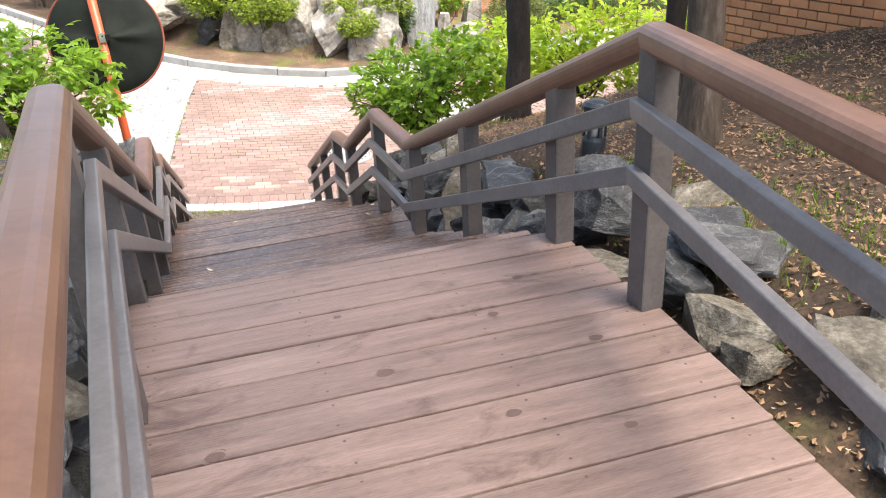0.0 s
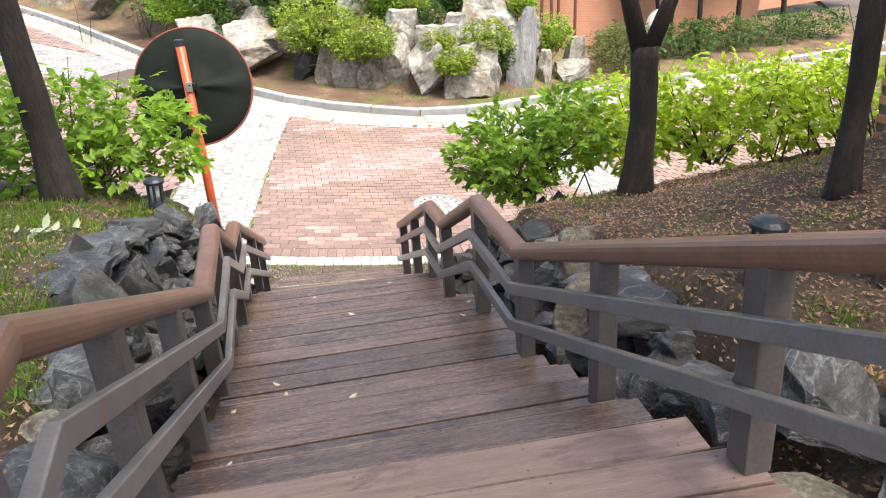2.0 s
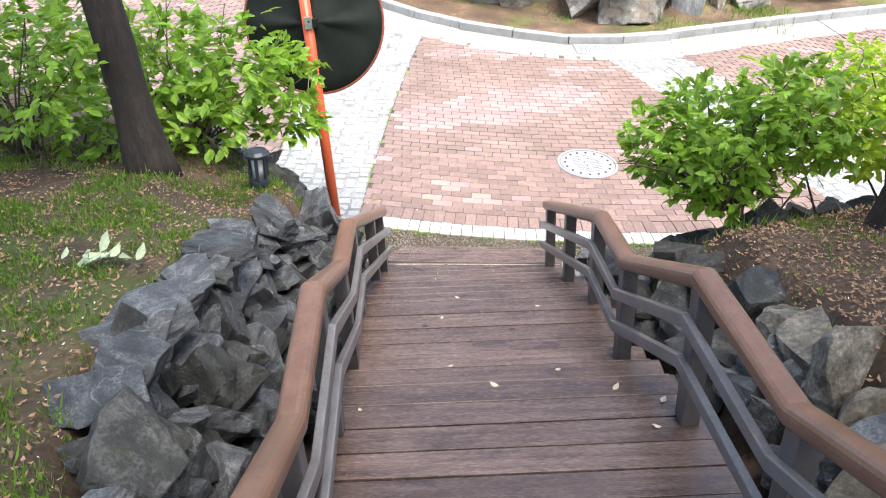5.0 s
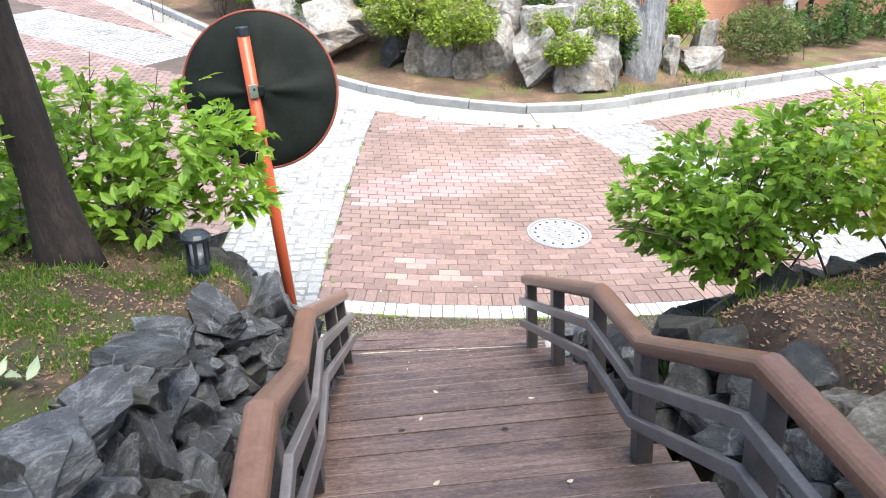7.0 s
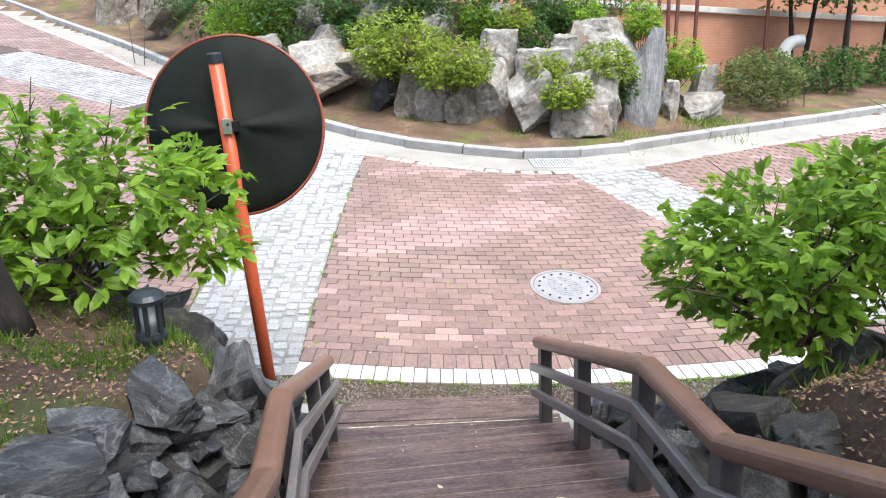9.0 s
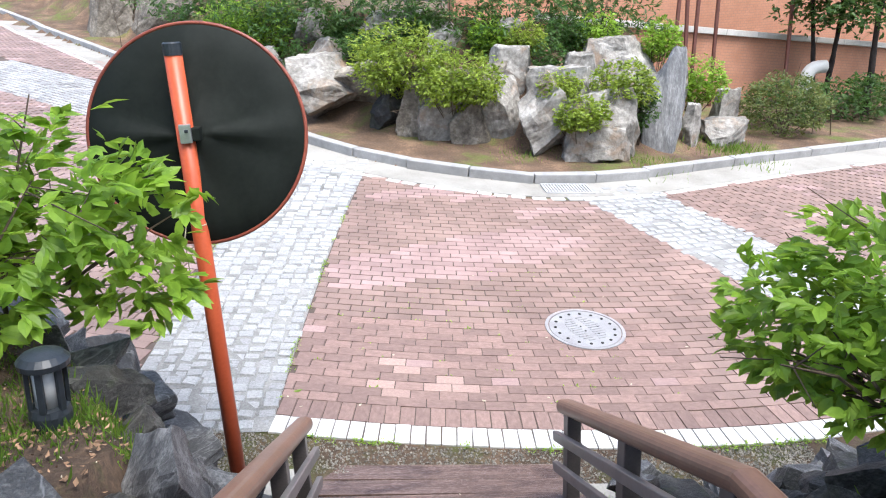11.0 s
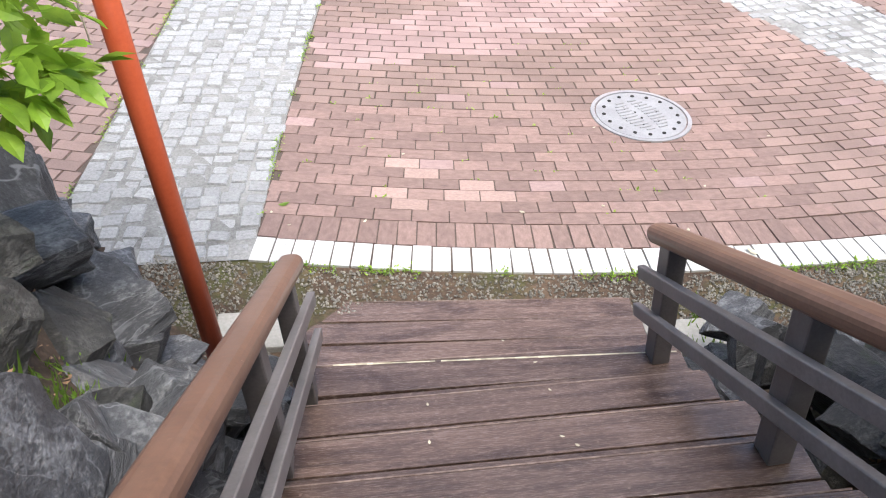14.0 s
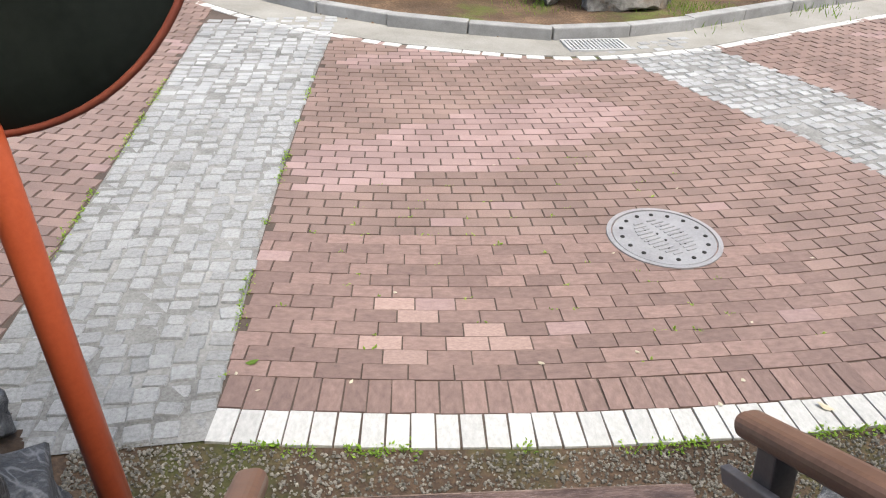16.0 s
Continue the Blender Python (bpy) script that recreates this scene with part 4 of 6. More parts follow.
# ---------- traffic mirror seen from behind ----------
def build_mirror():
    tm = thing("traffic_mirror", "round traffic mirror with dark back on an orange-red pole", "traffic mirror")
    foot, top = Vector((-0.094, -1.075, road(-0.11, -1.06) - 0.1)), Vector((-0.127, -0.94, 2.76))
    bm = bmesh.new()
    tube(bm, [foot, foot.lerp(top, 0.5), top], 0.046, 20)
    part("pole", bm, M_ORANGE, tm, "orange-red painted steel pole", smooth=True)
    bm = bmesh.new()
    d = (top - foot).normalized()
    tube(bm, [top - d * 0.055, top + d * 0.004, top + d * 0.012], [0.0485, 0.0485, 0.040], 20)
    part("pole_cap", bm, M_BLACK, tm, "black plastic cap", smooth=False)
    c, face = Vector((-0.085, -0.85, 2.275)), Vector((0.10, 0.97, -0.20)).normalized()
    basis = face.to_track_quat("Z", "Y").to_matrix().to_4x4()
    basis.translation = c
    R, seg = 0.595, 64
    bm = bmesh.new()
    rings = []
    for r, z in ((0.0, -0.085), (0.10, -0.085), (0.125, -0.07), (0.30, -0.055), (0.46, -0.04), (0.57, -0.018), (R, 0.0)):
        if r == 0:
            rings.append([bm.verts.new((0, 0, z))])
            continue
        ring = []
        for k in range(seg):
            a = 2 * math.pi * k / seg
            rib = max(0.0, math.cos(4 * a)) ** 4 * 0.03 if 0.12 < r < 0.5 else 0.0
            ring.append(bm.verts.new((r * math.cos(a), r * math.sin(a), z - rib)))
        rings.append(ring)
    for k in range(seg):
        bm.faces.new((rings[0][0], rings[1][(k + 1) % seg], rings[1][k]))
    for a, b in zip(rings[1:], rings[2:]):
        for k in range(seg):
            bm.faces.new((a[k], a[(k + 1) % seg], b[(k + 1) % seg], b[k]))
    bmesh.ops.transform(bm, matrix=basis, verts=bm.verts)
    part("mirror_back", bm, M_MIRRORBACK, tm, "dark green-grey ribbed back plate", smooth=True)
    bm = bmesh.new()
    pts = [basis @ Vector((R * math.cos(a), R * math.sin(a), 0.0)) for a in (2 * math.pi * k / seg for k in range(seg + 1))]
    tube(bm, pts, 0.011, 8, cap=False)
    part("rim", bm, M_RIM, tm, "thin red-brown rim", smooth=True)
    bm = bmesh.new()
    bmesh.ops.create_circle(bm, cap_ends=True, radius=R - 0.004, segments=seg, matrix=basis @ Matrix.Translation((0, 0, 0.004)))
    m = material("mirror_glass", (0.8, 0.8, 0.8), (0.85, 0.85, 0.85), rough=0.12, metal=1.0, bump=0)
    part("mirror_face", bm, m, tm)
    on_pole = foot.lerp(top, (2.31 - foot.z) / (top.z - foot.z))
    bm = box_bm((0.06, 0.022, 0.10), pose(on_pole.x + 0.012, on_pole.y - 0.052, 2.31), 0.004)
    clamp = part("clamp", bm, M_STEEL, tm, "bright steel clamp")
    part("bolt", box_bm((0.018, 0.02, 0.018), pose(on_pole.x + 0.02, on_pole.y - 0.065, 2.325), 0.004), M_BLACK, clamp)
    part("bracket", box_bm((0.10, 0.14, 0.07), pose(-0.09, on_pole.y + 0.03, 2.30), 0.006), M_MIRRORBACK, tm)
    bm = bmesh.new()
    q = foot.lerp(top, 0.68)
    tube(bm, [q + Vector((0.046 * math.cos(a), 0.046 * math.sin(a) * 1.05, 0.01 * math.sin(a * 2))) for a in (k * math.pi / 6 for k in range(13))] + [q + Vector((-0.05, -0.06, 0.03)), q + Vector((-0.07, -0.08, -0.06)), q + Vector((-0.075, -0.07, -0.26))], 0.0035, 5)
    part("loose_wire", bm, M_CHIP, tm, "pale loose tie wire")


build_mirror()


# ---------- garden lanterns ----------
def build_lantern(x, y, z, k, label):
    ln = thing("garden_lantern", label, "garden light", "garden lanterns")
    ln.matrix_basis = pose(x, y, z, 1, 4, 20) @ Matrix.Diagonal((k, k, k, 1))
    def turned(profile, seg=20):
        bm = bmesh.new()
        rings = [[bm.verts.new((r * math.cos(2 * math.pi * i / seg), r * math.sin(2 * math.pi * i / seg), h)) for i in range(seg)] for r, h in profile]
        for a, b in zip(rings, rings[1:]):
            for i in range(seg):
                bm.faces.new((a[i], a[(i + 1) % seg], b[(i + 1) % seg], b[i]))
        bm.faces.new(list(reversed(rings[0])))
        bm.faces.new(rings[-1])
        return bm
    part("base", turned(((0.075, -0.06), (0.075, 0.05), (0.068, 0.075), (0.055, 0.08))), M_BLACK, ln)
    part("frosted_glass", turned(((0.047, 0.08), (0.047, 0.235))), M_FROST, ln, "frosted white glass cylinder", smooth=True)
    for i in range(6):
        a = i * math.pi / 3 + 0.2
        part("guard_bar", box_bm((0.016, 0.024, 0.165), pose(0.064 * math.cos(a), 0.064 * math.sin(a), 0.155, 0, 0, math.degrees(a)), 0.003), M_BLACK, ln)
    part("cap", turned(((0.075, 0.235), (0.088, 0.24), (0.090, 0.262), (0.07, 0.283), (0.03, 0.297), (0.008, 0.30))), M_BLACK, ln, "black domed cap")


build_lantern(-0.36, -2.60, land(-0.50, -2.60) + 0.01, 0.95, "small black garden lantern beside the rock wall corner")
build_lantern(2.77, -6.37, land(2.77, -6.37) + 0.04, 0.92, "black garden lantern on the leaf-strewn bank")


# ---------- rocks ----------
ROCKS = {m: [mesh_of(slab_bm(s + off, 6 + s % 4), "stone", m) for s in range(14)] for m, off in ((M_ROCK, 20), (M_ROCK_TAN, 40), (M_ROCK_DARK, 60))}


def wall_stone(parent, rnd, x, y, z, size, mat, tilt=25):
    me = rnd.choice(ROCKS[mat])
    if abs(x + 0.34) < 0.26 and -3.25 < y < -2.3:
        z -= 0.16
    m = pose(x, y, z, rnd.gauss(0, tilt), rnd.gauss(0, tilt), rnd.uniform(0, 360)) @ Matrix.Diagonal((size * rnd.uniform(0.8, 1.3), size * rnd.uniform(0.75, 1.15), size * rnd.uniform(0.5, 0.85), 1))
    return data_part("stone", me, parent, m)


def build_rock_walls():
    rnd = random.Random(21)
    left = thing("rock_retaining_wall", "dry-stacked jagged grey rocks holding the mossy bank", "rock wall", kind="structure")
    y = -1.15
    while y > -8.6:
        xo, xi = wall_span(y)
        zt, zb = land(xo - 0.02, y), stair_z(y) - 0.12
        if y > -1.9:
            zt = min(zt, 0.3 + 0.75 * (-1.0 - y) / 0.9)
        h = max(0.25, zt - zb - (0.10 if y > -3.5 else 0.03))
        big = 1.25 if y > -3.3 else 0.92
        n = max(1, round(h / (0.135 * big)))
        for k in range(n):
            f = (k + 0.5) / n
            wall_stone(left, rnd, xi + 0.02 + (xo - xi + 0.06) * f + rnd.gauss(0, 0.03), y + rnd.gauss(0, 0.05), zb + f * h, big * rnd.choice((0.15, 0.19, 0.23, 0.27, 0.32)), M_ROCK if rnd.random() < 0.7 else M_ROCK_DARK, 38)
        if rnd.random() < 0.8:
            s = rnd.choice((0.18, 0.22, 0.27, 0.33))
            me = rnd.choice(ROCKS[M_ROCK if rnd.random() < 0.94 else M_ROCK_TAN])
            data_part("stone", me, left, pose(xo + 0.10 + rnd.gauss(0, 0.03), y, zt - (0.2 if -3.25 < y < -2.3 else 0.04), rnd.gauss(0, 8), rnd.gauss(12, 8), rnd.uniform(-40, 40)) @ Matrix.Diagonal((s, s * 1.15, s * 0.45, 1)))
        y -= big * rnd.uniform(0.15, 0.21)
    # the corner that turns round to the road
    for d in np.arange(0.05, 1.42, 0.26):
        x = 0.08
        while x > -2.9:
            yy = near_y(x) - d + rnd.gauss(0, 0.05)
            s = rnd.uniform(0.34, 0.58) if d > 0.2 else rnd.uniform(0.28, 0.42)
            if not (x > -0.25 and yy < -1.9) and not (d > 0.6 and x < -1.3) and (x + 0.36) ** 2 + (yy + 2.6) ** 2 > 0.12:
                wall_stone(left, rnd, x - 0.05, yy, land(min(x, 0.1), yy) - 0.02 + rnd.gauss(0, 0.03), s, M_ROCK, 24)
            x -= rnd.uniform(0.24, 0.36)
    for x, y, size in ((-0.30, -1.85, 0.40), (-0.10, -2.12, 0.34), (-0.46, -2.02, 0.40), (-0.13, -1.62, 0.36), (-0.36, -1.55, 0.40), (-0.62, -1.75, 0.42), (-0.02, -2.42, 0.30), (-0.22, -2.30, 0.28), (0.05, -1.85, 0.34), (-0.55, -1.45, 0.40)):
        wall_stone(left, rnd, x, y, land(x, y) - 0.02, size, M_ROCK if rnd.random() < 0.75 else M_ROCK_DARK, 22)
    right = thing("rock_retaining_wall", "rough grey and tan rocks stacked beside the stairs", "rock wall", kind="structure")
    y = -1.25
    while y > -7.45:
        zt, zb = land(2.5, y), stair_z(y) - 0.12
        if y > -2.4:
            zt = min(zt, 0.1 + 0.9 * (-1.1 - y))
        h = max(0.22, zt - zb)
        n = max(1, round(h / 0.19))
        for k in range(n):
            f = (k + 0.5) / n
            q = rnd.random()
            # stones near the shrub get the darker rock, its shade included in the colour
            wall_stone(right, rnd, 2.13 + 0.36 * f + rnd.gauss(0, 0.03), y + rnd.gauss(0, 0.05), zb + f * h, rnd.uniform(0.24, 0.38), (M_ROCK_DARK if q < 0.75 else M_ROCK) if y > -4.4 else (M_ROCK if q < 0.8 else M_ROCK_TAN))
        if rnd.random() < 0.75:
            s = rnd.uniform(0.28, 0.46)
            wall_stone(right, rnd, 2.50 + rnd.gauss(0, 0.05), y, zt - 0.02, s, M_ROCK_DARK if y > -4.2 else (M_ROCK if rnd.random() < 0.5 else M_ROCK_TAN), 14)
        y -= rnd.uniform(0.20, 0.29)
    for d in np.arange(0.05, 1.75, 0.28):
        x = 2.15
        while x < 4.4:
            yy = near_y(x) - d + rnd.gauss(0, 0.05)
            # rows further back use the rock with shrub shade in its colour
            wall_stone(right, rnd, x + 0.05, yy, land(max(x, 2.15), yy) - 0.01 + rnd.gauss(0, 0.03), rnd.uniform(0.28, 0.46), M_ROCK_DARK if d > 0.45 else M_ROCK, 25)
            x += rnd.uniform(0.26, 0.38)
    # the squared pale block on top of the wall
    for x, y, z, sx, sy, sz in ((2.44, -4.98, 1.74, 0.33, 0.30, 0.34), (2.50, -5.2, 1.48, 0.50, 0.36, 0.62), (2.42, -5.62, 1.62, 0.62, 0.5, 0.55)):
        data_part("stone", ROCKS[M_ROCK_TAN][4], right, pose(x, y, z, 4, -6, 12 + 70 * y) @ Matrix.Diagonal((sx, sy, sz, 1)))
    # single stones that lie on the right bank beside the top landing
    for x, y, s, flat, mat in ((2.20, -7.62, 0.30, 0.5, M_ROCK_TAN), (2.44, -7.70, 0.42, 0.3, M_ROCK), (2.22, -7.98, 0.27, 0.6, M_ROCK), (2.48, -7.98, 0.40, 0.3, M_ROCK), (2.20, -8.26, 0.26, 0.6, M_ROCK_TAN), (2.17, -8.44, 0.17, 0.5, M_ROCK_TAN),
                               (2.30, -8.72, 0.36, 0.4, M_ROCK_TAN), (2.16, -8.95, 0.30, 0.4, M_ROCK), (2.52, -8.55, 0.14, 0.5, M_ROCK_TAN), (2.30, -9.25, 0.34, 0.4, M_ROCK_TAN), (2.14, -9.5, 0.26, 0.5, M_ROCK), (2.62, -7.42, 0.30, 0.35, M_ROCK_TAN)):
        data_part("stone", rnd.choice(ROCKS[mat]), right, pose(x, y, land(x, y) + 0.12 * s, rnd.gauss(0, 8), rnd.gauss(0, 8), rnd.uniform(0, 360)) @ Matrix.Diagonal((s * 1.15, s * 0.9, s * flat * 1.3, 1)))
    # light concrete pads at the foot of the stairs
    for x, y, a, sx, sy in ((0.02, -0.78, 0.0, 0.36, 0.26), (2.30, -1.02, -0.03, 0.56, 0.24)):
        bm = box_bm((sx, sy, 0.08), None, 0.01)
        ob = tagged(part("concrete_pad", bm, M_CONC), "pale concrete footing slab beside the stair foot", "footing", "stair footings")
        ob.matrix_basis = on_road(x, y, a, -0.012)


build_rock_walls()


def boulder(seed, x, y, w, h, mat, label, lean=0.0, deep=0.7, z=None, taper=0.0):
    bm = slab_bm(seed, 7)
    bmesh.ops.subdivide_edges(bm, edges=bm.edges[:], cuts=1, use_grid_fill=True)
    off = Vector((seed * 1.7, 3.1, 5.3))
    for v in bm.verts:
        v.co += v.co.normalized() * (0.03 * noise.noise(v.co * 7.0 + off) + 0.02 * noise.noise(v.co * 15.0 + off))
    lo = min(v.co.z for v in bm.verts)
    hi = max(v.co.z for v in bm.verts)
    wx = max(abs(v.co.x) for v in bm.verts)
    for v in bm.verts:
        f = (v.co.z - lo) / (hi - lo)
        k = (1 - taper * f) * 1.12
        v.co = Vector((v.co.x / wx * w / 2 * k + lean * f * h, v.co.y / wx * w * deep / 2 * k, f * h * 1.3 - 0.28 * h))
    ob = tagged(part("boulder", bm, mat), label, "boulder", "rockery boulders")
    ob.matrix_basis = pose(x, y, land(x, y) - 0.02 if z is None else z, 0, 0, (seed * 37) % 30 - 15)
    return ob


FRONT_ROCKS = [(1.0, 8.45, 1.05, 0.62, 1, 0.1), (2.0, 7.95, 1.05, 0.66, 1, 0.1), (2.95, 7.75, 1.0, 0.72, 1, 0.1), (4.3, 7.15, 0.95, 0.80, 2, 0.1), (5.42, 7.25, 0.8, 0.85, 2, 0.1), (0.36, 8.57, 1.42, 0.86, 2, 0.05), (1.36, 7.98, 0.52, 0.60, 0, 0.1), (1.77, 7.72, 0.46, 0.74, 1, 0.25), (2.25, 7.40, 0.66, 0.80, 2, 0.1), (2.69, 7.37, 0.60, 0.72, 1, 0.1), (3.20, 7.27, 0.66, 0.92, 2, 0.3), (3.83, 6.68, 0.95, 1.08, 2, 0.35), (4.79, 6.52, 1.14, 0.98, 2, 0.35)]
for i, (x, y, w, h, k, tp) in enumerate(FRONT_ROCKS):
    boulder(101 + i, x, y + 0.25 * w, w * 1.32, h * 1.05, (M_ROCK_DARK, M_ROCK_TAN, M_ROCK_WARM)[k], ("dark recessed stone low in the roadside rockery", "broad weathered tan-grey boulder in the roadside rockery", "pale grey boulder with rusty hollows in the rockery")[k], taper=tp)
boulder(120, 6.05, 7.2, 0.98, 1.66, M_ROCK_PALE, "tall pale blue-grey standing stone with vertical streaks", taper=0.5, deep=0.5)
boulder(121, 6.62, 7.5, 0.50, 0.72, M_ROCK_WARM, "small pale stone leaning beside the tall standing stone", taper=0.4)
boulder(122, 7.42, 7.9, 0.95, 0.48, M_ROCK_WARM, "low flat pale stone near the kerb", taper=0.2)
boulder(123, 7.62, 8.35, 0.66, 0.95, M_ROCK_WARM, "pale angular stone behind the low flat one", taper=0.5, lean=0.12)
boulder(124, -5.75, 17.9, 1.5, 1.3, M_ROCK_TAN, "large grey boulder on the grassy verge")
boulder(125, -3.75, 15.3, 1.5, 1.25, M_ROCK_TAN, "large grey boulder on the grassy verge")
UPPER_ROCKS = [(3.49, 7.88, 1.14, 0.78, 0.92, 1, 0.1), (4.66, 7.83, 1.16, 0.68, 0.72, 2, 0.2), (5.70, 8.41, 1.31, 1.2, 0.76, 2, 0.2), (6.40, 7.85, 0.90, 0.46, 0.72, 2, 0.3), (2.58, 9.23, 1.94, 0.76, 0.52, 1, 0.3), (0.32, 9.54, 1.55, 0.9, 0.7, 1, 0.3), (-0.03, 10.58, 2.12, 0.7, 0.66, 1, 0.3), (1.55, 9.91, 2.29, 1.15, 0.4, 1, 0.2), (3.75, 9.06, 2.17, 0.5, 0.3, 1, 0.3), (-1.0, 9.9, 1.3, 1.1, 0.8, 1, 0.2)]
for i, (x, y, z, w, h, k, tp) in enumerate(UPPER_ROCKS):
    boulder(141 + i, x, y + 0.25 * w, w * 1.3, h, (M_ROCK, M_ROCK_WARM, M_ROCK_WARM)[k], "pale grey block set higher up in the rockery" if k == 2 else "grey-tan boulder set higher up in the rockery", z=z, taper=tp)


# ---------- shrubs and trees ----------
def build_shrub(seed, name, label, blobs, count, leaf, mat, foot, stems=9, shape="oval", keep=None, category="shrub", group="", shell=0.55, lift=0.5):
    """A shrub: stems from its foot into the crown, and many small leaves."""
    rnd = random.Random(seed)
    sh = thing(name, label, category, group)
    bm = bmesh.new()
    for k in range(stems):
        c, r = rnd.choice(blobs)
        u = Vector((rnd.gauss(0, 0.5), rnd.gauss(0, 0.5), rnd.gauss(0.1, 0.5)))
        tip = Vector(c) + Vector((u.x * r[0], u.y * r[1], u.z * r[2]))
        f = Vector(foot) + Vector((rnd.gauss(0, 0.06), rnd.gauss(0, 0.06), -0.06))
        if abs(tip.x - f.x) > 0.8:
            f.x = tip.x + rnd.gauss(0, 0.2)
            f.y = foot[1] + rnd.gauss(0, 0.1)
            f.z = land(f.x, f.y) - 0.05
        if keep and not keep(f + Vector((0.5, 0, 0))):
            f = Vector(foot) + Vector((rnd.gauss(0, 0.06), rnd.gauss(0, 0.06), -0.06))
        mid = f.lerp(tip, 0.5) + Vector((rnd.gauss(0, 0.05), rnd.gauss(0, 0.05), 0.06))
        tube(bm, [f, mid, tip], [0.011, 0.007, 0.003], 5)
        for _ in range(3):
            e = mid.lerp(tip, rnd.random())
            tube(bm, [e, e + Vector((rnd.gauss(0, 0.14), rnd.gauss(0, 0.14), rnd.gauss(0.05, 0.1)))], [0.004, 0.002], 4)
    tagged(part("branchwork", bm, M_TWIG, sh), "thin brown stems", kind="stuff")
    me = leaves_mesh("foliage", leaf_cloud(rnd, blobs, count, leaf, shell=shell, keep=keep, lift=lift), mat, shape)
    ob = new("foliage", me)
    ob.parent = sh
    return sh


build_shrub(31, "shrub", "loose fresh-green shrub arching over the rock corner", [((-0.62, -1.75, 2.15), (0.42, 0.55, 0.42)), ((-0.28, -1.62, 2.02), (0.28, 0.35, 0.30)), ((-1.2, -1.6, 2.2), (0.55, 0.6, 0.5)), ((-1.9, -1.3, 2.3), (0.6, 0.6, 0.5)), ((-0.25, -1.75, 1.72), (0.24, 0.3, 0.12)), ((-0.85, -2.05, 1.86), (0.36, 0.34, 0.24)), ((-1.4, -2.0, 1.9), (0.5, 0.4, 0.3))], 4000, 0.105, M_LEAF, (-0.85, -1.95, 1.75), 26, keep=lambda p: p.x < 0.06)
build_shrub(32, "shrub", "loose fresh-green shrub behind the leaning tree trunk", [((-1.9, -2.3, 2.35), (0.6, 0.55, 0.5)), ((-2.7, -2.0, 2.4), (0.7, 0.7, 0.55)), ((-3.6, -1.4, 2.4), (0.8, 0.8, 0.6)), ((-1.5, -2.75, 2.5), (0.35, 0.3, 0.45))], 3600, 0.085, M_LEAF, (-2.0, -2.3, 1.9), 30)
build_shrub(33, "shrub", "bushy bright-green shrub on the rocks beside the stairs", [((2.75, -2.72, 1.78), (0.48, 0.5, 0.38)), ((2.48, -2.5, 1.66), (0.28, 0.35, 0.26)), ((3.3, -2.65, 1.85), (0.45, 0.5, 0.40)), ((2.78, -2.85, 1.52), (0.38, 0.35, 0.2))], 4200, 0.085, M_LEAF, (2.75, -2.95, 1.4), 30, keep=lambda p: p.x > 2.08)
build_shrub(34, "hedge", "long bright lime-green hedge along the roadside bank", [((3.9, -2.5, 1.80), (0.6, 0.5, 0.48)), ((4.6, -2.45, 1.80), (0.6, 0.5, 0.5)), ((5.3, -2.4, 1.78), (0.6, 0.5, 0.5)), ((6.0, -2.3, 1.74), (0.6, 0.5, 0.5)), ((6.7, -2.1, 1.7), (0.6, 0.5, 0.5))], 9000, 0.085, M_LEAF_LIME, (4.8, -2.6, 1.4), 50, category="hedge", lift=0.35)

AZALEAS = [(1.57, 7.90, 1.97, 0.84, 0.60, 0), (2.49, 7.31, 1.62, 0.70, 0.45, 0), (4.03, 6.80, 1.46, 0.34, 0.24, 0), (4.28, 6.38, 1.07, 0.42, 0.27, 0), (5.10, 6.85, 1.44, 0.52, 0.38, 0), (4.22, 8.10, 1.80, 0.30, 0.42, 1), (3.27, 8.94, 2.20, 0.34, 0.33, 2), (3.92, 8.6, 2.11, 0.35, 0.31, 0),
           (5.32, 8.86, 2.14, 0.42, 0.38, 2), (6.50, 8.7, 2.0, 0.36, 0.36, 2), (6.98, 8.1, 1.28, 0.50, 0.42, 2), (0.61, 10.04, 2.41, 0.34, 0.32, 1), (-1.17, 11.4, 2.48, 1.12, 0.62, 2), (-0.31, 10.0, 1.83, 0.32, 0.32, 1), (5.46, 6.86, 1.11, 0.24, 0.42, 1), (1.0, 9.2, 2.05, 0.4, 0.3, 1), (4.75, 8.9, 2.15, 0.4, 0.35, 1), (2.1, 9.6, 2.4, 0.5, 0.34, 1)]
for i, (x, y, z, r, h, k) in enumerate(AZALEAS):
    build_shrub(200 + i, "azalea", ("yellow-green azalea mound spilling over the rockery", "dark green azalea tucked between boulders", "clipped rounded green azalea in the rockery")[k],
                [((x, y, z), (r, r * 0.8, h)), ((x + 0.4 * r, y - 0.2 * r, z - 0.25 * h), (0.65 * r, 0.6 * r, 0.75 * h)), ((x - 0.45 * r, y - 0.15 * r, z - 0.3 * h), (0.55 * r, 0.55 * r, 0.7 * h)), ((x + 0.1 * r, y + 0.2, z - 0.7 * h), (0.6 * r, 0.5 * r, 0.6 * h))], int(5200 * (r / 0.5) ** 1.5), 0.056, (M_LEAF_OLIVE, M_LEAF_DARK, M_LEAF)[k], (x, y + 0.25, land(x, y + 0.25)), 10, group="rockery azaleas", shell=0.72)
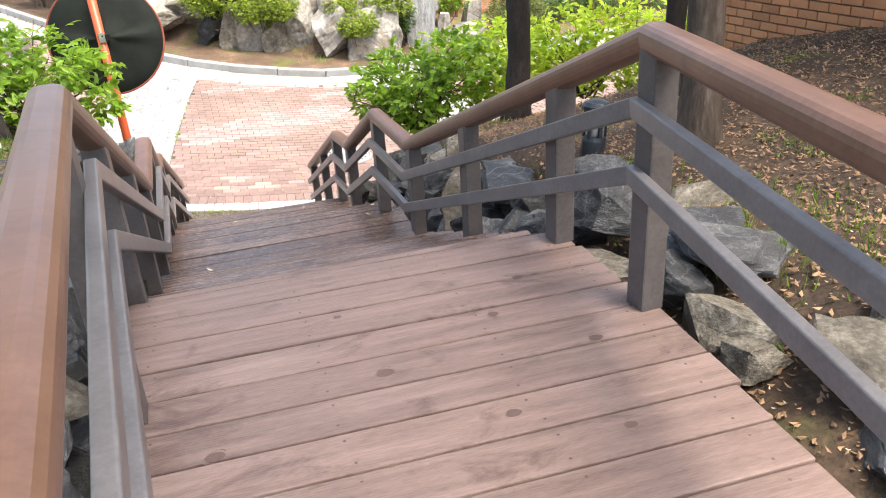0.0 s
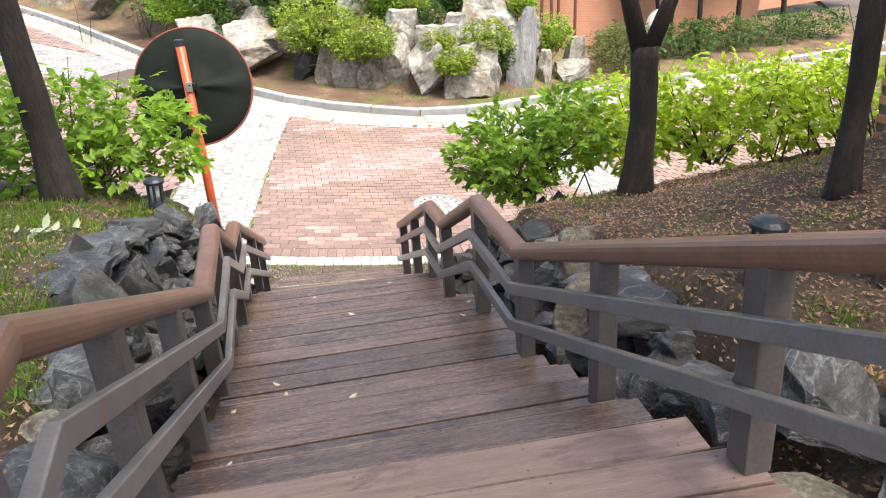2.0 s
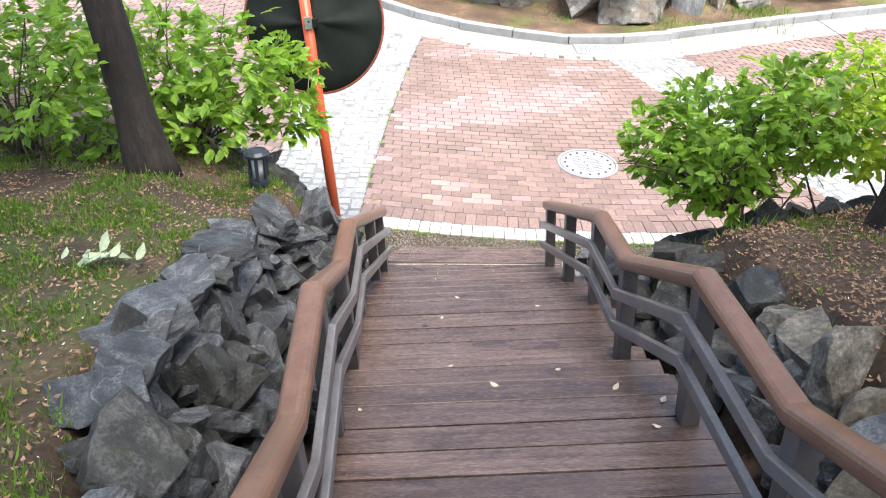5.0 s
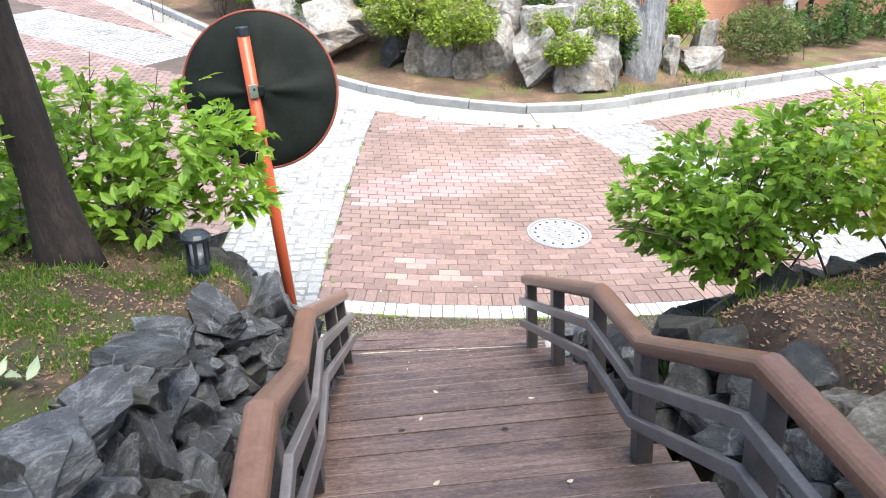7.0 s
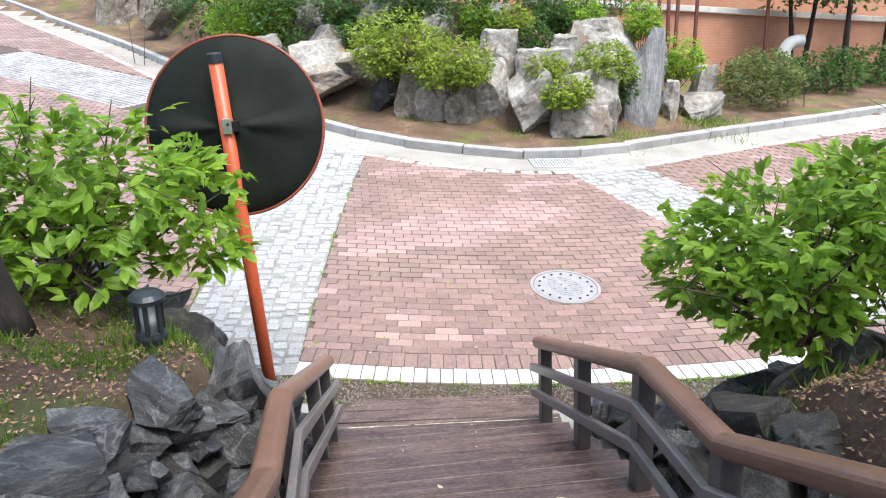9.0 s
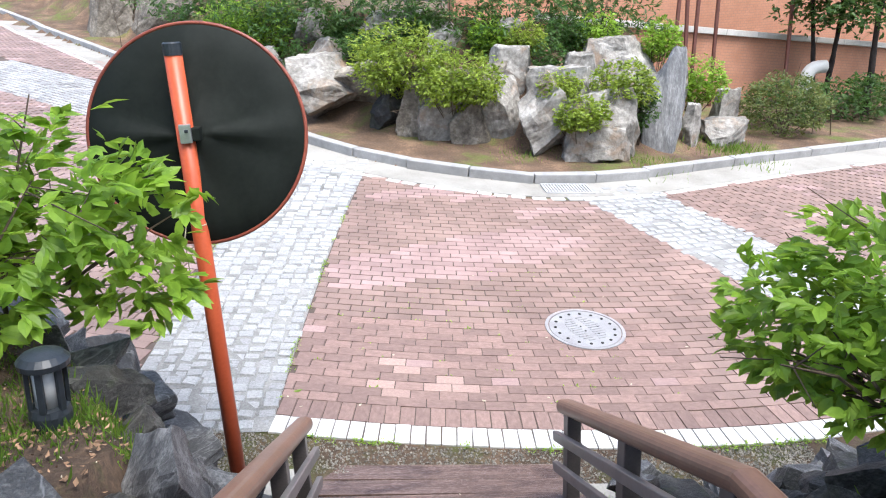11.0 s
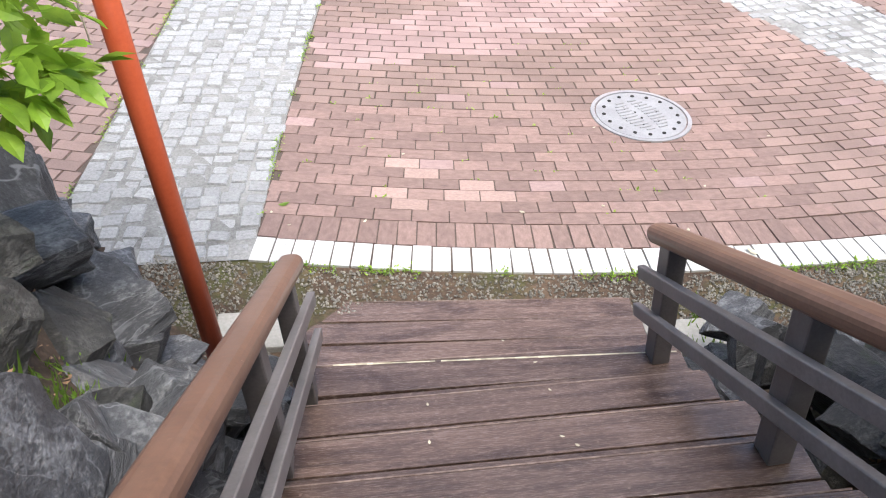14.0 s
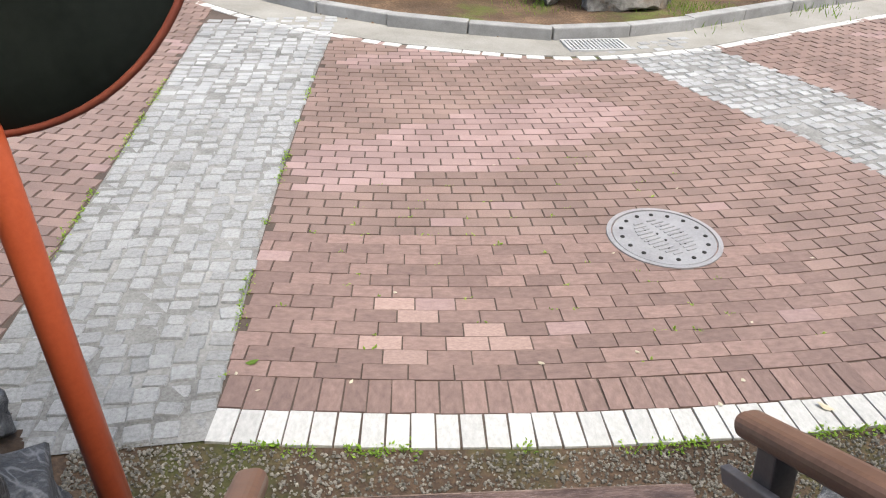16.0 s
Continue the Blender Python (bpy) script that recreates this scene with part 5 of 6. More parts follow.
build_shrub(230, "round_shrub", "large clipped round grey-green shrub behind the kerb", [((9.1, 8.75, 0.58), (0.85, 0.75, 0.62))], 6500, 0.055, M_LEAF_GREY, (9.1, 8.75, land(9.1, 8.75)), 16, shell=0.8)
for i, (x, y, w) in enumerate(((9.9, 10.0, 1.0), (11.6, 10.4, 1.1), (13.4, 11.2, 1.2), (15.4, 12.0, 1.3), (17.5, 12.8, 1.3))):
    build_shrub(240 + i, "low_shrub", "low dense green shrub row near the garden wall", [((x, y, land(x, y) + 0.42), (w, 0.7, 0.5))], 4000, 0.075, M_LEAF_DARK, (x, y, land(x, y)), 10, group="garden shrubs", shell=0.75)


def build_tree(seed, label, trunk, radii, forks, crown, count, leaf, bark, leafmat, sides=14):
    rnd = random.Random(seed)
    tr = thing("tree", label, "tree")
    bm = bmesh.new()
    pts = [Vector(p) for p in trunk]
    dense, rad = [], []
    for i in range(len(pts) - 1):
        for k in range(6):
            t = k / 6
            dense.append(pts[i].lerp(pts[i + 1], t))
            rad.append(radii[i] + (radii[i + 1] - radii[i]) * t)
    dense.append(pts[-1])
    rad.append(radii[-1])
    flare = [r * (1 + 0.45 * max(0, 1 - k / 3)) for k, r in enumerate(rad)]
    tube(bm, dense, flare, sides)
    for v in bm.verts:
        o = Vector((v.co.x * 9, v.co.y * 9, v.co.z * 4))
        n = noise.noise(o) * 0.012 + noise.noise(o * 2.7) * 0.007
        c = min(dense, key=lambda p: (p - v.co).length)
        v.co += (v.co - c).normalized() * n
    part("trunk", bm, bark, tr, smooth=True)
    tips = []
    for path, r0, r1 in forks:
        bm = bmesh.new()
        n = len(path)
        tube(bm, path, [r0 + (r1 - r0) * k / (n - 1) for k in range(n)], 10)
        part("limb", bm, bark, tr, smooth=True)
        tips.append(Vector(path[-1]))
    bm = bmesh.new()
    for c, r in crown:
        for _ in range(5):
            s = rnd.choice(tips) if tips else pts[-1]
            e = Vector(c) + Vector((rnd.gauss(0, 0.4) * r[0], rnd.gauss(0, 0.4) * r[1], rnd.gauss(0, 0.4) * r[2]))
            tube(bm, [s, s.lerp(e, 0.5) + Vector((0, 0, 0.12)), e], [0.03, 0.018, 0.006], 6)
    part("branchwork", bm, bark, tr)
    ob = new("crown", leaves_mesh("crown", leaf_cloud(rnd, crown, count, leaf, shell=0.3), leafmat))
    ob.parent = tr
    return tr


zl = land(-1.12, -2.62)
# crown stays out of view; extra blobs added to shade left bank, shrub and stairs
build_tree(51, "slender dark-barked tree leaning over the mossy bank", [(-1.06, -2.62, zl - 0.1), (-1.10, -2.57, zl + 1.0), (-1.18, -2.52, zl + 2.4), (-1.22, -2.4, zl + 3.6)], [0.135, 0.115, 0.10, 0.085], [([(-1.35, -2.4, zl + 3.55), (-1.0, -2.0, zl + 4.6), (-0.6, -1.6, zl + 5.4)], 0.06, 0.03), ([(-1.35, -2.4, zl + 3.5), (-1.9, -2.7, zl + 4.6), (-2.3, -3.0, zl + 5.6)], 0.06, 0.03)], [((-1.8, -3.0, 7.6), (2.0, 2.2, 1.0)), ((-2.2, -5.4, 7.6), (2.0, 2.2, 1.0)), ((-1.6, -8.0, 7.2), (2.0, 2.0, 1.0)), ((-3.8, -3.6, 6.6), (1.8, 2.2, 1.1)), ((-0.4, -6.2, 7.4), (1.5, 1.7, 0.9)), ((-0.3, -4.1, 7.0), (1.0, 0.9, 0.7))], 12000, 0.17, M_BARK, M_LEAF_DARK)
zr = land(3.58, -3.53)
build_tree(52, "dark-barked forked tree beside the lime hedge", [(3.56, -3.53, zr - 0.1), (3.62, -3.50, zr + 0.6), (3.63, -3.46, zr + 1.18)], [0.125, 0.105, 0.105], [([(3.61, -3.46, zr + 1.1), (3.50, -3.40, zr + 1.6), (3.42, -3.3, zr + 2.6), (3.3, -3.1, zr + 4.2)], 0.075, 0.045), ([(3.65, -3.46, zr + 1.1), (3.85, -3.42, zr + 1.5), (4.1, -3.3, zr + 2.4), (4.5, -3.1, zr + 4.0)], 0.07, 0.04)], [((4.3, -5.6, 7.4), (1.5, 1.5, 1.0)), ((5.2, -6.6, 7.2), (1.8, 1.6, 1.0)), ((3.6, -4.6, 6.9), (0.8, 0.7, 0.6))], 2200, 0.17, M_BARK, M_LEAF_DARK)
z3 = land(3.88, -5.50)
build_tree(53, "slim mottled tree trunk on the leaf-strewn bank", [(3.86, -5.50, z3 - 0.1), (3.90, -5.47, z3 + 0.8), (4.0, -5.4, z3 + 2.0), (4.05, -5.3, z3 + 3.6)], [0.075, 0.066, 0.06, 0.05], [([(4.05, -5.3, z3 + 3.5), (4.6, -5.0, z3 + 5.0)], 0.05, 0.03)], [((4.8, -6.3, 7.6), (1.8, 1.8, 0.9))], 1100, 0.17, M_BARK, M_LEAF_DARK)
z4 = land(3.31, -6.60)
# unseen crown, its blobs set towards the sun to darken landing and upper flight
build_tree(54, "thick tree with flaking grey and orange bark", [(3.30, -6.60, z4 - 0.1), (3.28, -6.58, z4 + 0.8), (3.30, -6.50, z4 + 2.0), (3.32, -6.45, z4 + 3.6)], [0.098, 0.094, 0.09, 0.08], [([(3.32, -6.45, z4 + 3.5), (2.8, -6.8, z4 + 5.0)], 0.07, 0.04)], [((2.6, -8.2, 7.8), (1.8, 1.6, 0.9)), ((4.4, -8.4, 7.8), (1.8, 1.6, 0.9)), ((1.2, -10.4, 7.6), (2.0, 1.6, 0.9))], 7500, 0.17, M_BARK_FLAKY, M_LEAF_DARK)
for i, (x, y, r, dx) in enumerate(((12.4, 10.95, 0.085, 0.1), (12.1, 12.1, 0.075, 0.3), (11.8, 12.1, 0.07, -0.15), (14.6, 12.5, 0.09, 0.1), (17.0, 13.6, 0.1, -0.1))):
    z = land(x, y)
    build_tree(60 + i, "young garden tree with leafy crown near the brick wall", [(x, y, z - 0.1), (x + dx * 0.4, y, z + 1.0), (x + dx, y + 0.1, z + 2.2)], [r, r * 0.85, r * 0.6], [([(x + dx, y + 0.1, z + 2.1), (x + dx * 2, y, z + 3.2)], 0.045, 0.02)], [((x + dx, y, z + 2.35), (1.2, 1.0, 0.7)), ((x + dx * 2 - 0.5, y + 0.4, z + 3.3), (1.3, 1.0, 0.9))], 2600, 0.12, M_BARK, M_LEAF_DARK, 8)
for i, (x, y, z) in enumerate(((-2.6, 12.6, 3.3), (-0.8, 11.0, 3.2), (1.0, 10.0, 3.0), (2.7, 9.6, 2.9), (4.3, 9.5, 2.7), (5.6, 9.9, 2.6), (-5.5, 18.5, 4.2))):
    build_shrub(260 + i, "tall_shrub", "tall dark evergreen shrub above the rockery", [((x, y, z), (1.3, 0.9, 0.9)), ((x + 0.5, y - 0.2, z - 0.8), (1.1, 0.8, 0.7))], 4200, 0.12, M_LEAF_DARK, (x, y, land(x, y)), 12, group="evergreens above the rockery", shape="narrow")


# ---------- brick buildings ----------
def build_brick_house():
    hs = thing("brick_house", "orange-brown brick house wall with dark mortar joints", "house")
    x0, ya, yb, h = 5.45, -3.9, -13.0, 4.9
    bm = box_bm((5.0, ya - yb, h), pose(x0 + 0.012 + 2.5, (ya + yb) / 2, h / 2 - 0.2))
    part("wall", bm, M_MORTAR, hs, "dark recessed mortar wall")
    bm = box_bm((5.6, ya - yb + 0.6, 0.18), pose(x0 + 2.5, (ya + yb) / 2, h - 0.1), 0.02)
    part("roof", bm, M_COPING, hs)
    me = mesh_of(box_bm((0.05, 0.196, 0.062), None, 0.004), "brick", M_BRICK)
    rest = Joined()
    turn = pose(0, 0, 0, 90, 0, 0)
    count = 0
    for r in range(60):
        z = 1.55 + r * 0.0735
        for k in range(44):
            y = ya - 0.11 - k * 0.207 - (0.1035 if r % 2 else 0)
            if z > 4.45 or y < -12.8:
                continue
            if count < 300 and z < 3.6 and y > -6.9 and z > 1.85 and -y - 3.9 < 3.0:
                count += 1
                data_part("brick", me, hs, pose(x0 + 0.008, y, z))
            else:
                m = Matrix.Translation((x0 - 0.016, y, z)) @ Matrix(((0, 0, -1, 0), (1, 0, 0, 0), (0, 1, 0, 0), (0, 0, 0, 1)))
                rest.add(m, 0.196, 0.062, 0.02, 0.004)
    rest.make("bricks", material("orange_bricks_joined", (0.38, 0.15, 0.065), (0.56, 0.26, 0.125), rough=0.85, scale=4, fine=60, bump=0.3, vary=0.22, island=True), hs)
    # corner return
    rest2 = Joined()
    for r in range(60):
        z = 1.05 + r * 0.0735
        if z > 4.45:
            break
        for k in range(22):
            x = x0 + 0.10 + k * 0.207 + (0.1035 if r % 2 else 0)
            rest2.add(Matrix.Translation((x, ya + 0.012, z)) @ pose(0, 0, 0, -90, 0, 0), 0.196, 0.062, 0.02, 0.004)
    rest2.make("bricks", M_BRICK, hs)
    return hs


build_brick_house()


def brick_pattern(m, scale):
    """Courses for walls that stay far off."""
    n, l = m.node_tree.nodes, m.node_tree.links
    b = n["Principled BSDF"]
    src = b.inputs["Base Color"].links[0].from_socket
    t = n.new("ShaderNodeTexBrick")
    t.inputs["Scale"].default_value = scale
    t.inputs["Mortar Size"].default_value = 0.015
    t.inputs["Mortar"].default_value = (0.24, 0.16, 0.115, 1)
    co, sep, com = n.new("ShaderNodeTexCoord"), n.new("ShaderNodeSeparateXYZ"), n.new("ShaderNodeCombineXYZ")
    l.new(co.outputs["Object"], sep.inputs[0])
    l.new(sep.outputs["X"], com.inputs["X"])
    l.new(sep.outputs["Z"], com.inputs["Y"])
    l.new(com.outputs[0], t.inputs["Vector"])
    l.new(src, t.inputs["Color1"])
    l.new(src, t.inputs["Color2"])
    l.new(t.outputs["Color"], b.inputs["Base Color"])


def build_garden_wall():
    m = M_BRICK_RED
    brick_pattern(m, 3.6)
    gw = thing("garden_wall", "low red brick garden wall with pale stone coping", "wall")
    a, b = Vector((4.5, 10.9, 0)), Vector((16.5, 14.6, 0))
    ang = math.degrees(math.atan2((b - a).y, (b - a).x))
    L = (b - a).length
    gw.matrix_basis = pose(a.x, a.y, 0, 0, 6.8, ang)
    part("wall", box_bm((L, 0.24, 2.4), pose(L / 2, 0, 1.12)), m, gw)
    for k in range(int(L)):
        part("coping", box_bm((0.99, 0.42, 0.14), pose(k + 0.5, 0, 2.40), 0.012), M_COPING, gw)
    hb = thing("brick_building", "red brick building wall behind the garden", "building")
    hb.matrix_basis = pose(5.0, 13.2, 0, 0, 0, ang)
    part("wall", box_bm((22, 0.3, 8), pose(9, 0, 4)), m, hb)
    part("roof", box_bm((22.6, 0.8, 0.25), pose(9, 0, 8.1), 0.02), M_COPING, hb)
    tr = thing("trellis", "dark red-brown timber trellis posts against the garden wall", "trellis")
    for k, (x, y) in enumerate(((7.9, 11.3), (8.45, 11.5), (9.0, 11.65), (11.0, 12.0), (8.2, 11.4))):
        part("post", box_bm((0.07, 0.07, 3.6), pose(x, y, 1.6, 0, 3 - k, 0), 0.006), M_TRELLIS, tr)
    vp = thing("vent_pipe", "white elbow ventilation pipe beside the garden wall", "vent pipe")
    bm = bmesh.new()
    c = Vector((11.35, 11.7, land(11.35, 11.7)))
    pts = [c + Vector((0, 0, -0.1)), c + Vector((0, 0, 0.65))] + [c + Vector((0.28 - 0.28 * math.cos(t), 0, 0.65 + 0.28 * math.sin(t))) for t in (0.3, 0.6, 0.9, 1.2, 1.57)] + [c + Vector((0.45, 0, 0.93))]
    tube(bm, pts, 0.15, 16)
    part("pipe", bm, M_PIPE, vp, smooth=True)
    bm = bmesh.new()
    tube(bm, [c + Vector((0, 0, 0.55)), c + Vector((0, 0, 0.64))], 0.165, 16)
    part("collar", bm, M_PIPE, vp, smooth=True)


build_garden_wall()


# ---------- loose bits ----------
def scatter(name, label, category, places, mat, shape, parent=None):
    ob = new(name, leaves_mesh(name, places, mat, shape))
    return tagged(ob, label, category, kind="stuff")


def flat_leaf(rnd, x, y, z, size, lift=0.25):
    a = rnd.uniform(0, 2 * math.pi)
    d = Vector((math.cos(a), math.sin(a), rnd.gauss(0, lift))).normalized()
    s = Vector((-math.sin(a), math.cos(a), rnd.gauss(0, lift))).normalized()
    return (Vector((x, y, z)), d, s, size)


def soil_bump(x, y):
    return 0.035 * noise.noise((x * 2.3, y * 2.3, 0)) + 0.015 * noise.noise((x * 8, y * 8, 3))


def on_bank(x, y):
    return (x < wall_span(y)[0] + 0.03 or x > (2.2 if y > -7.5 else 2.04)) and (y < near_y(x) - 0.4)


def build_litter():
    rnd = random.Random(71)
    dry, chips, blades, clover = [], [], [], []
    while len(dry) < 44000:
        x, y = (rnd.uniform(-3.6, 0.05), rnd.uniform(-10, -1.6)) if rnd.random() < 0.4 else (rnd.uniform(2.04, 5.4), rnd.uniform(-10, -2.2))
        if on_bank(x, y):
            dry.append(flat_leaf(rnd, x, y, land(x, y) + soil_bump(x, y) + rnd.uniform(0.004, 0.03 if x < 1 else 0.02), rnd.uniform(0.014, 0.034) if x < 1 else rnd.uniform(0.016, 0.038), 0.35))
    while len(chips) < 6000:
        x, y = (rnd.uniform(-3.2, 0.05), rnd.uniform(-10, -1.9)) if rnd.random() < 0.55 else (rnd.uniform(2.04, 5.2), rnd.uniform(-10, -2.4))
        if on_bank(x, y):
            chips.append(flat_leaf(rnd, x, y, land(x, y) + soil_bump(x, y) + 0.008, rnd.uniform(0.006, 0.017), 0.4))
    tries = 0
    while len(blades) < 60000 and tries < 160000:
        tries += 1
        x, y = (rnd.uniform(-3.6, 0.0), rnd.uniform(-9.8, -1.9)) if rnd.random() < 0.76 else (rnd.uniform(2.4, 5.2), rnd.uniform(-9.8, -2.6))
        dens = noise.noise((x * 1.1, y * 1.1, 7)) + 0.6 * noise.noise((x * 3, y * 3, 2)) + 0.35 * noise.noise((x * 9, y * 9, 4)) + (0.2 if x < 0 and y < -3.5 else 0.16 if x < 0 else -0.2)
        if not on_bank(x, y) or dens < rnd.uniform(0.0, 0.45):
            continue
        for _ in range(6):
            a = rnd.uniform(0, 2 * math.pi)
            d = Vector((math.cos(a) * 0.55, math.sin(a) * 0.55, rnd.uniform(0.5, 1.2))).normalized()
            s = Vector((-math.sin(a), math.cos(a), 0))
            p = Vector((x + rnd.gauss(0, 0.02), y + rnd.gauss(0, 0.02), land(x, y) + soil_bump(x, y) - 0.004))
            if rnd.random() < 0.5:
                blades.append((p, d, s, rnd.uniform(0.02, 0.05) if rnd.random() < 0.9 else rnd.uniform(0.05, 0.10)))
            else:
                clover.append((p, d, s, rnd.uniform(0.010, 0.026)))
    # tufts beside the lantern, at the foot of the shrub and along the paving edges
    for cx, cy, n, sp, hi in ((-0.28, -2.35, 300, 0.24, 0.11), (2.6, -3.1, 160, 0.22, 0.14), (2.35, -1.05, 120, 0.12, 0.12), (-0.5, -1.95, 120, 0.25, 0.10), (2.55, -8.2, 300, 0.3, 0.07), (2.75, -7.7, 420, 0.22, 0.09), (7.3, 7.25, 500, 0.35, 0.16), (5.45, 6.35, 200, 0.25, 0.12), (3.4, 6.7, 160, 0.25, 0.10), (6.6, 8.0, 260, 0.3, 0.18)):
        for _ in range(n):
            x, y = rnd.gauss(cx, sp), rnd.gauss(cy, sp)
            a = rnd.uniform(0, 2 * math.pi)
            d = Vector((math.cos(a) * 0.6, math.sin(a) * 0.6, rnd.uniform(0.5, 1.3))).normalized()
            blades.append((Vector((x, y, land(x, y) - 0.01)), d, Vector((-math.sin(a), math.cos(a), 0)), rnd.uniform(0.4, 1.1) * hi))
    weeds = []
    for _ in range(1500):
        q = rnd.random()
        if q < 0.45:
            x = rnd.uniform(0.1, 4.2)
            if noise.noise((x * 2.2, 0, 5)) < 0.0:
                continue
            y = arc(x) - 0.235 + rnd.gauss(0, 0.018)
        elif q < 0.75:
            y = rnd.uniform(0.2, 4.5)
            if noise.noise((0, y * 1.8, 9)) < 0.0:
                continue
            x = strip_right_edge(y) + rnd.gauss(0, 0.012)
        else:
            y = rnd.uniform(0.4, 4.5)
            if noise.noise((3, y * 1.8, 9)) < -0.1:
                continue
            x = strip_left_edge(y) - 0.01 + rnd.gauss(0, 0.014)
        for _ in range(2):
            weeds.append(flat_leaf(rnd, x + rnd.gauss(0, 0.01), y + rnd.gauss(0, 0.01), road(x, y) + 0.006, rnd.uniform(0.010, 0.03), 0.6))
    for _ in range(60):
        x, y = rnd.uniform(0.3, 3.4), rnd.uniform(0.1, 2.6)
        row = round((y - arc(x) - 0.232) / PAV_W)
        y = arc(x) + 0.232 + row * PAV_W
        for _ in range(4):
            weeds.append(flat_leaf(rnd, x + rnd.gauss(0, 0.02), y, road(x, y) + 0.004, rnd.uniform(0.012, 0.03), 0.6))
    scatter("leaf_litter", "dry brown fallen leaves strewn over the bank", "leaf litter", dry, M_LITTER, "chip")
    scatter("pale_debris", "small pale dry bits scattered on the soil", "debris", chips, M_CHIP, "chip")
    scatter("grass", "thin tufts of green grass on the bank", "grass", blades, M_GRASS, "blade")
    scatter("ground_cover", "low green moss and clover patches on the soil", "ground cover", clover, M_GRASS, "chip")
    scatter("weeds", "small green weeds growing in the paving joints", "weeds", weeds, M_LEAF, "chip")
    # gravel in the soil strip at the stair foot
    gravel = Joined()
    for _ in range(15000):
        x = rnd.uniform(-0.6, 4.0)
        y = rnd.uniform(near_y(x) - 0.05, arc(x) - 0.24) if near_y(x) < arc(x) - 0.3 else arc(x) - 0.3
        if 0.26 < x < 1.98 and y < -0.66 - 0.08 * (x - 0.3):
            continue
        s = rnd.uniform(0.004, 0.017)
        gravel.add(on_road(x, y, rnd.uniform(0, 3), -0.008 + s * 0.5) @ pose(0, 0, 0, rnd.gauss(0, 15), rnd.gauss(0, 15), 0), s, s * rnd.uniform(0.6, 1), s * 0.6, s * 0.2)
    me = bpy.data.meshes.new("gravel")
    me.from_pydata(gravel.v, [], gravel.f)
    me.materials.append(material("gravel_stones", (0.085, 0.077, 0.062), (0.28, 0.26, 0.222), rough=0.9, vary=0.4, island=True))
    tagged(new("gravel", me), "grey-brown gravel and soil strip at the stair foot", "gravel", kind="stuff")


build_litter()


def fallen_leaf(x, y, z, size, mat, seed, label):
    rnd = random.Random(seed)
    me = leaves_mesh("fallen_leaf", [(Vector((-size / 2, 0, 0)), Vector((1, 0, 0)), Vector((0, 1, 0)), size)], mat)
    ob = tagged(new("fallen_leaf", me), label, "leaf", "fallen leaves")
    ob.matrix_basis = pose(x, y, z + 0.006, rnd.gauss(0, 6), rnd.gauss(0, 6), rnd.uniform(0, 360))


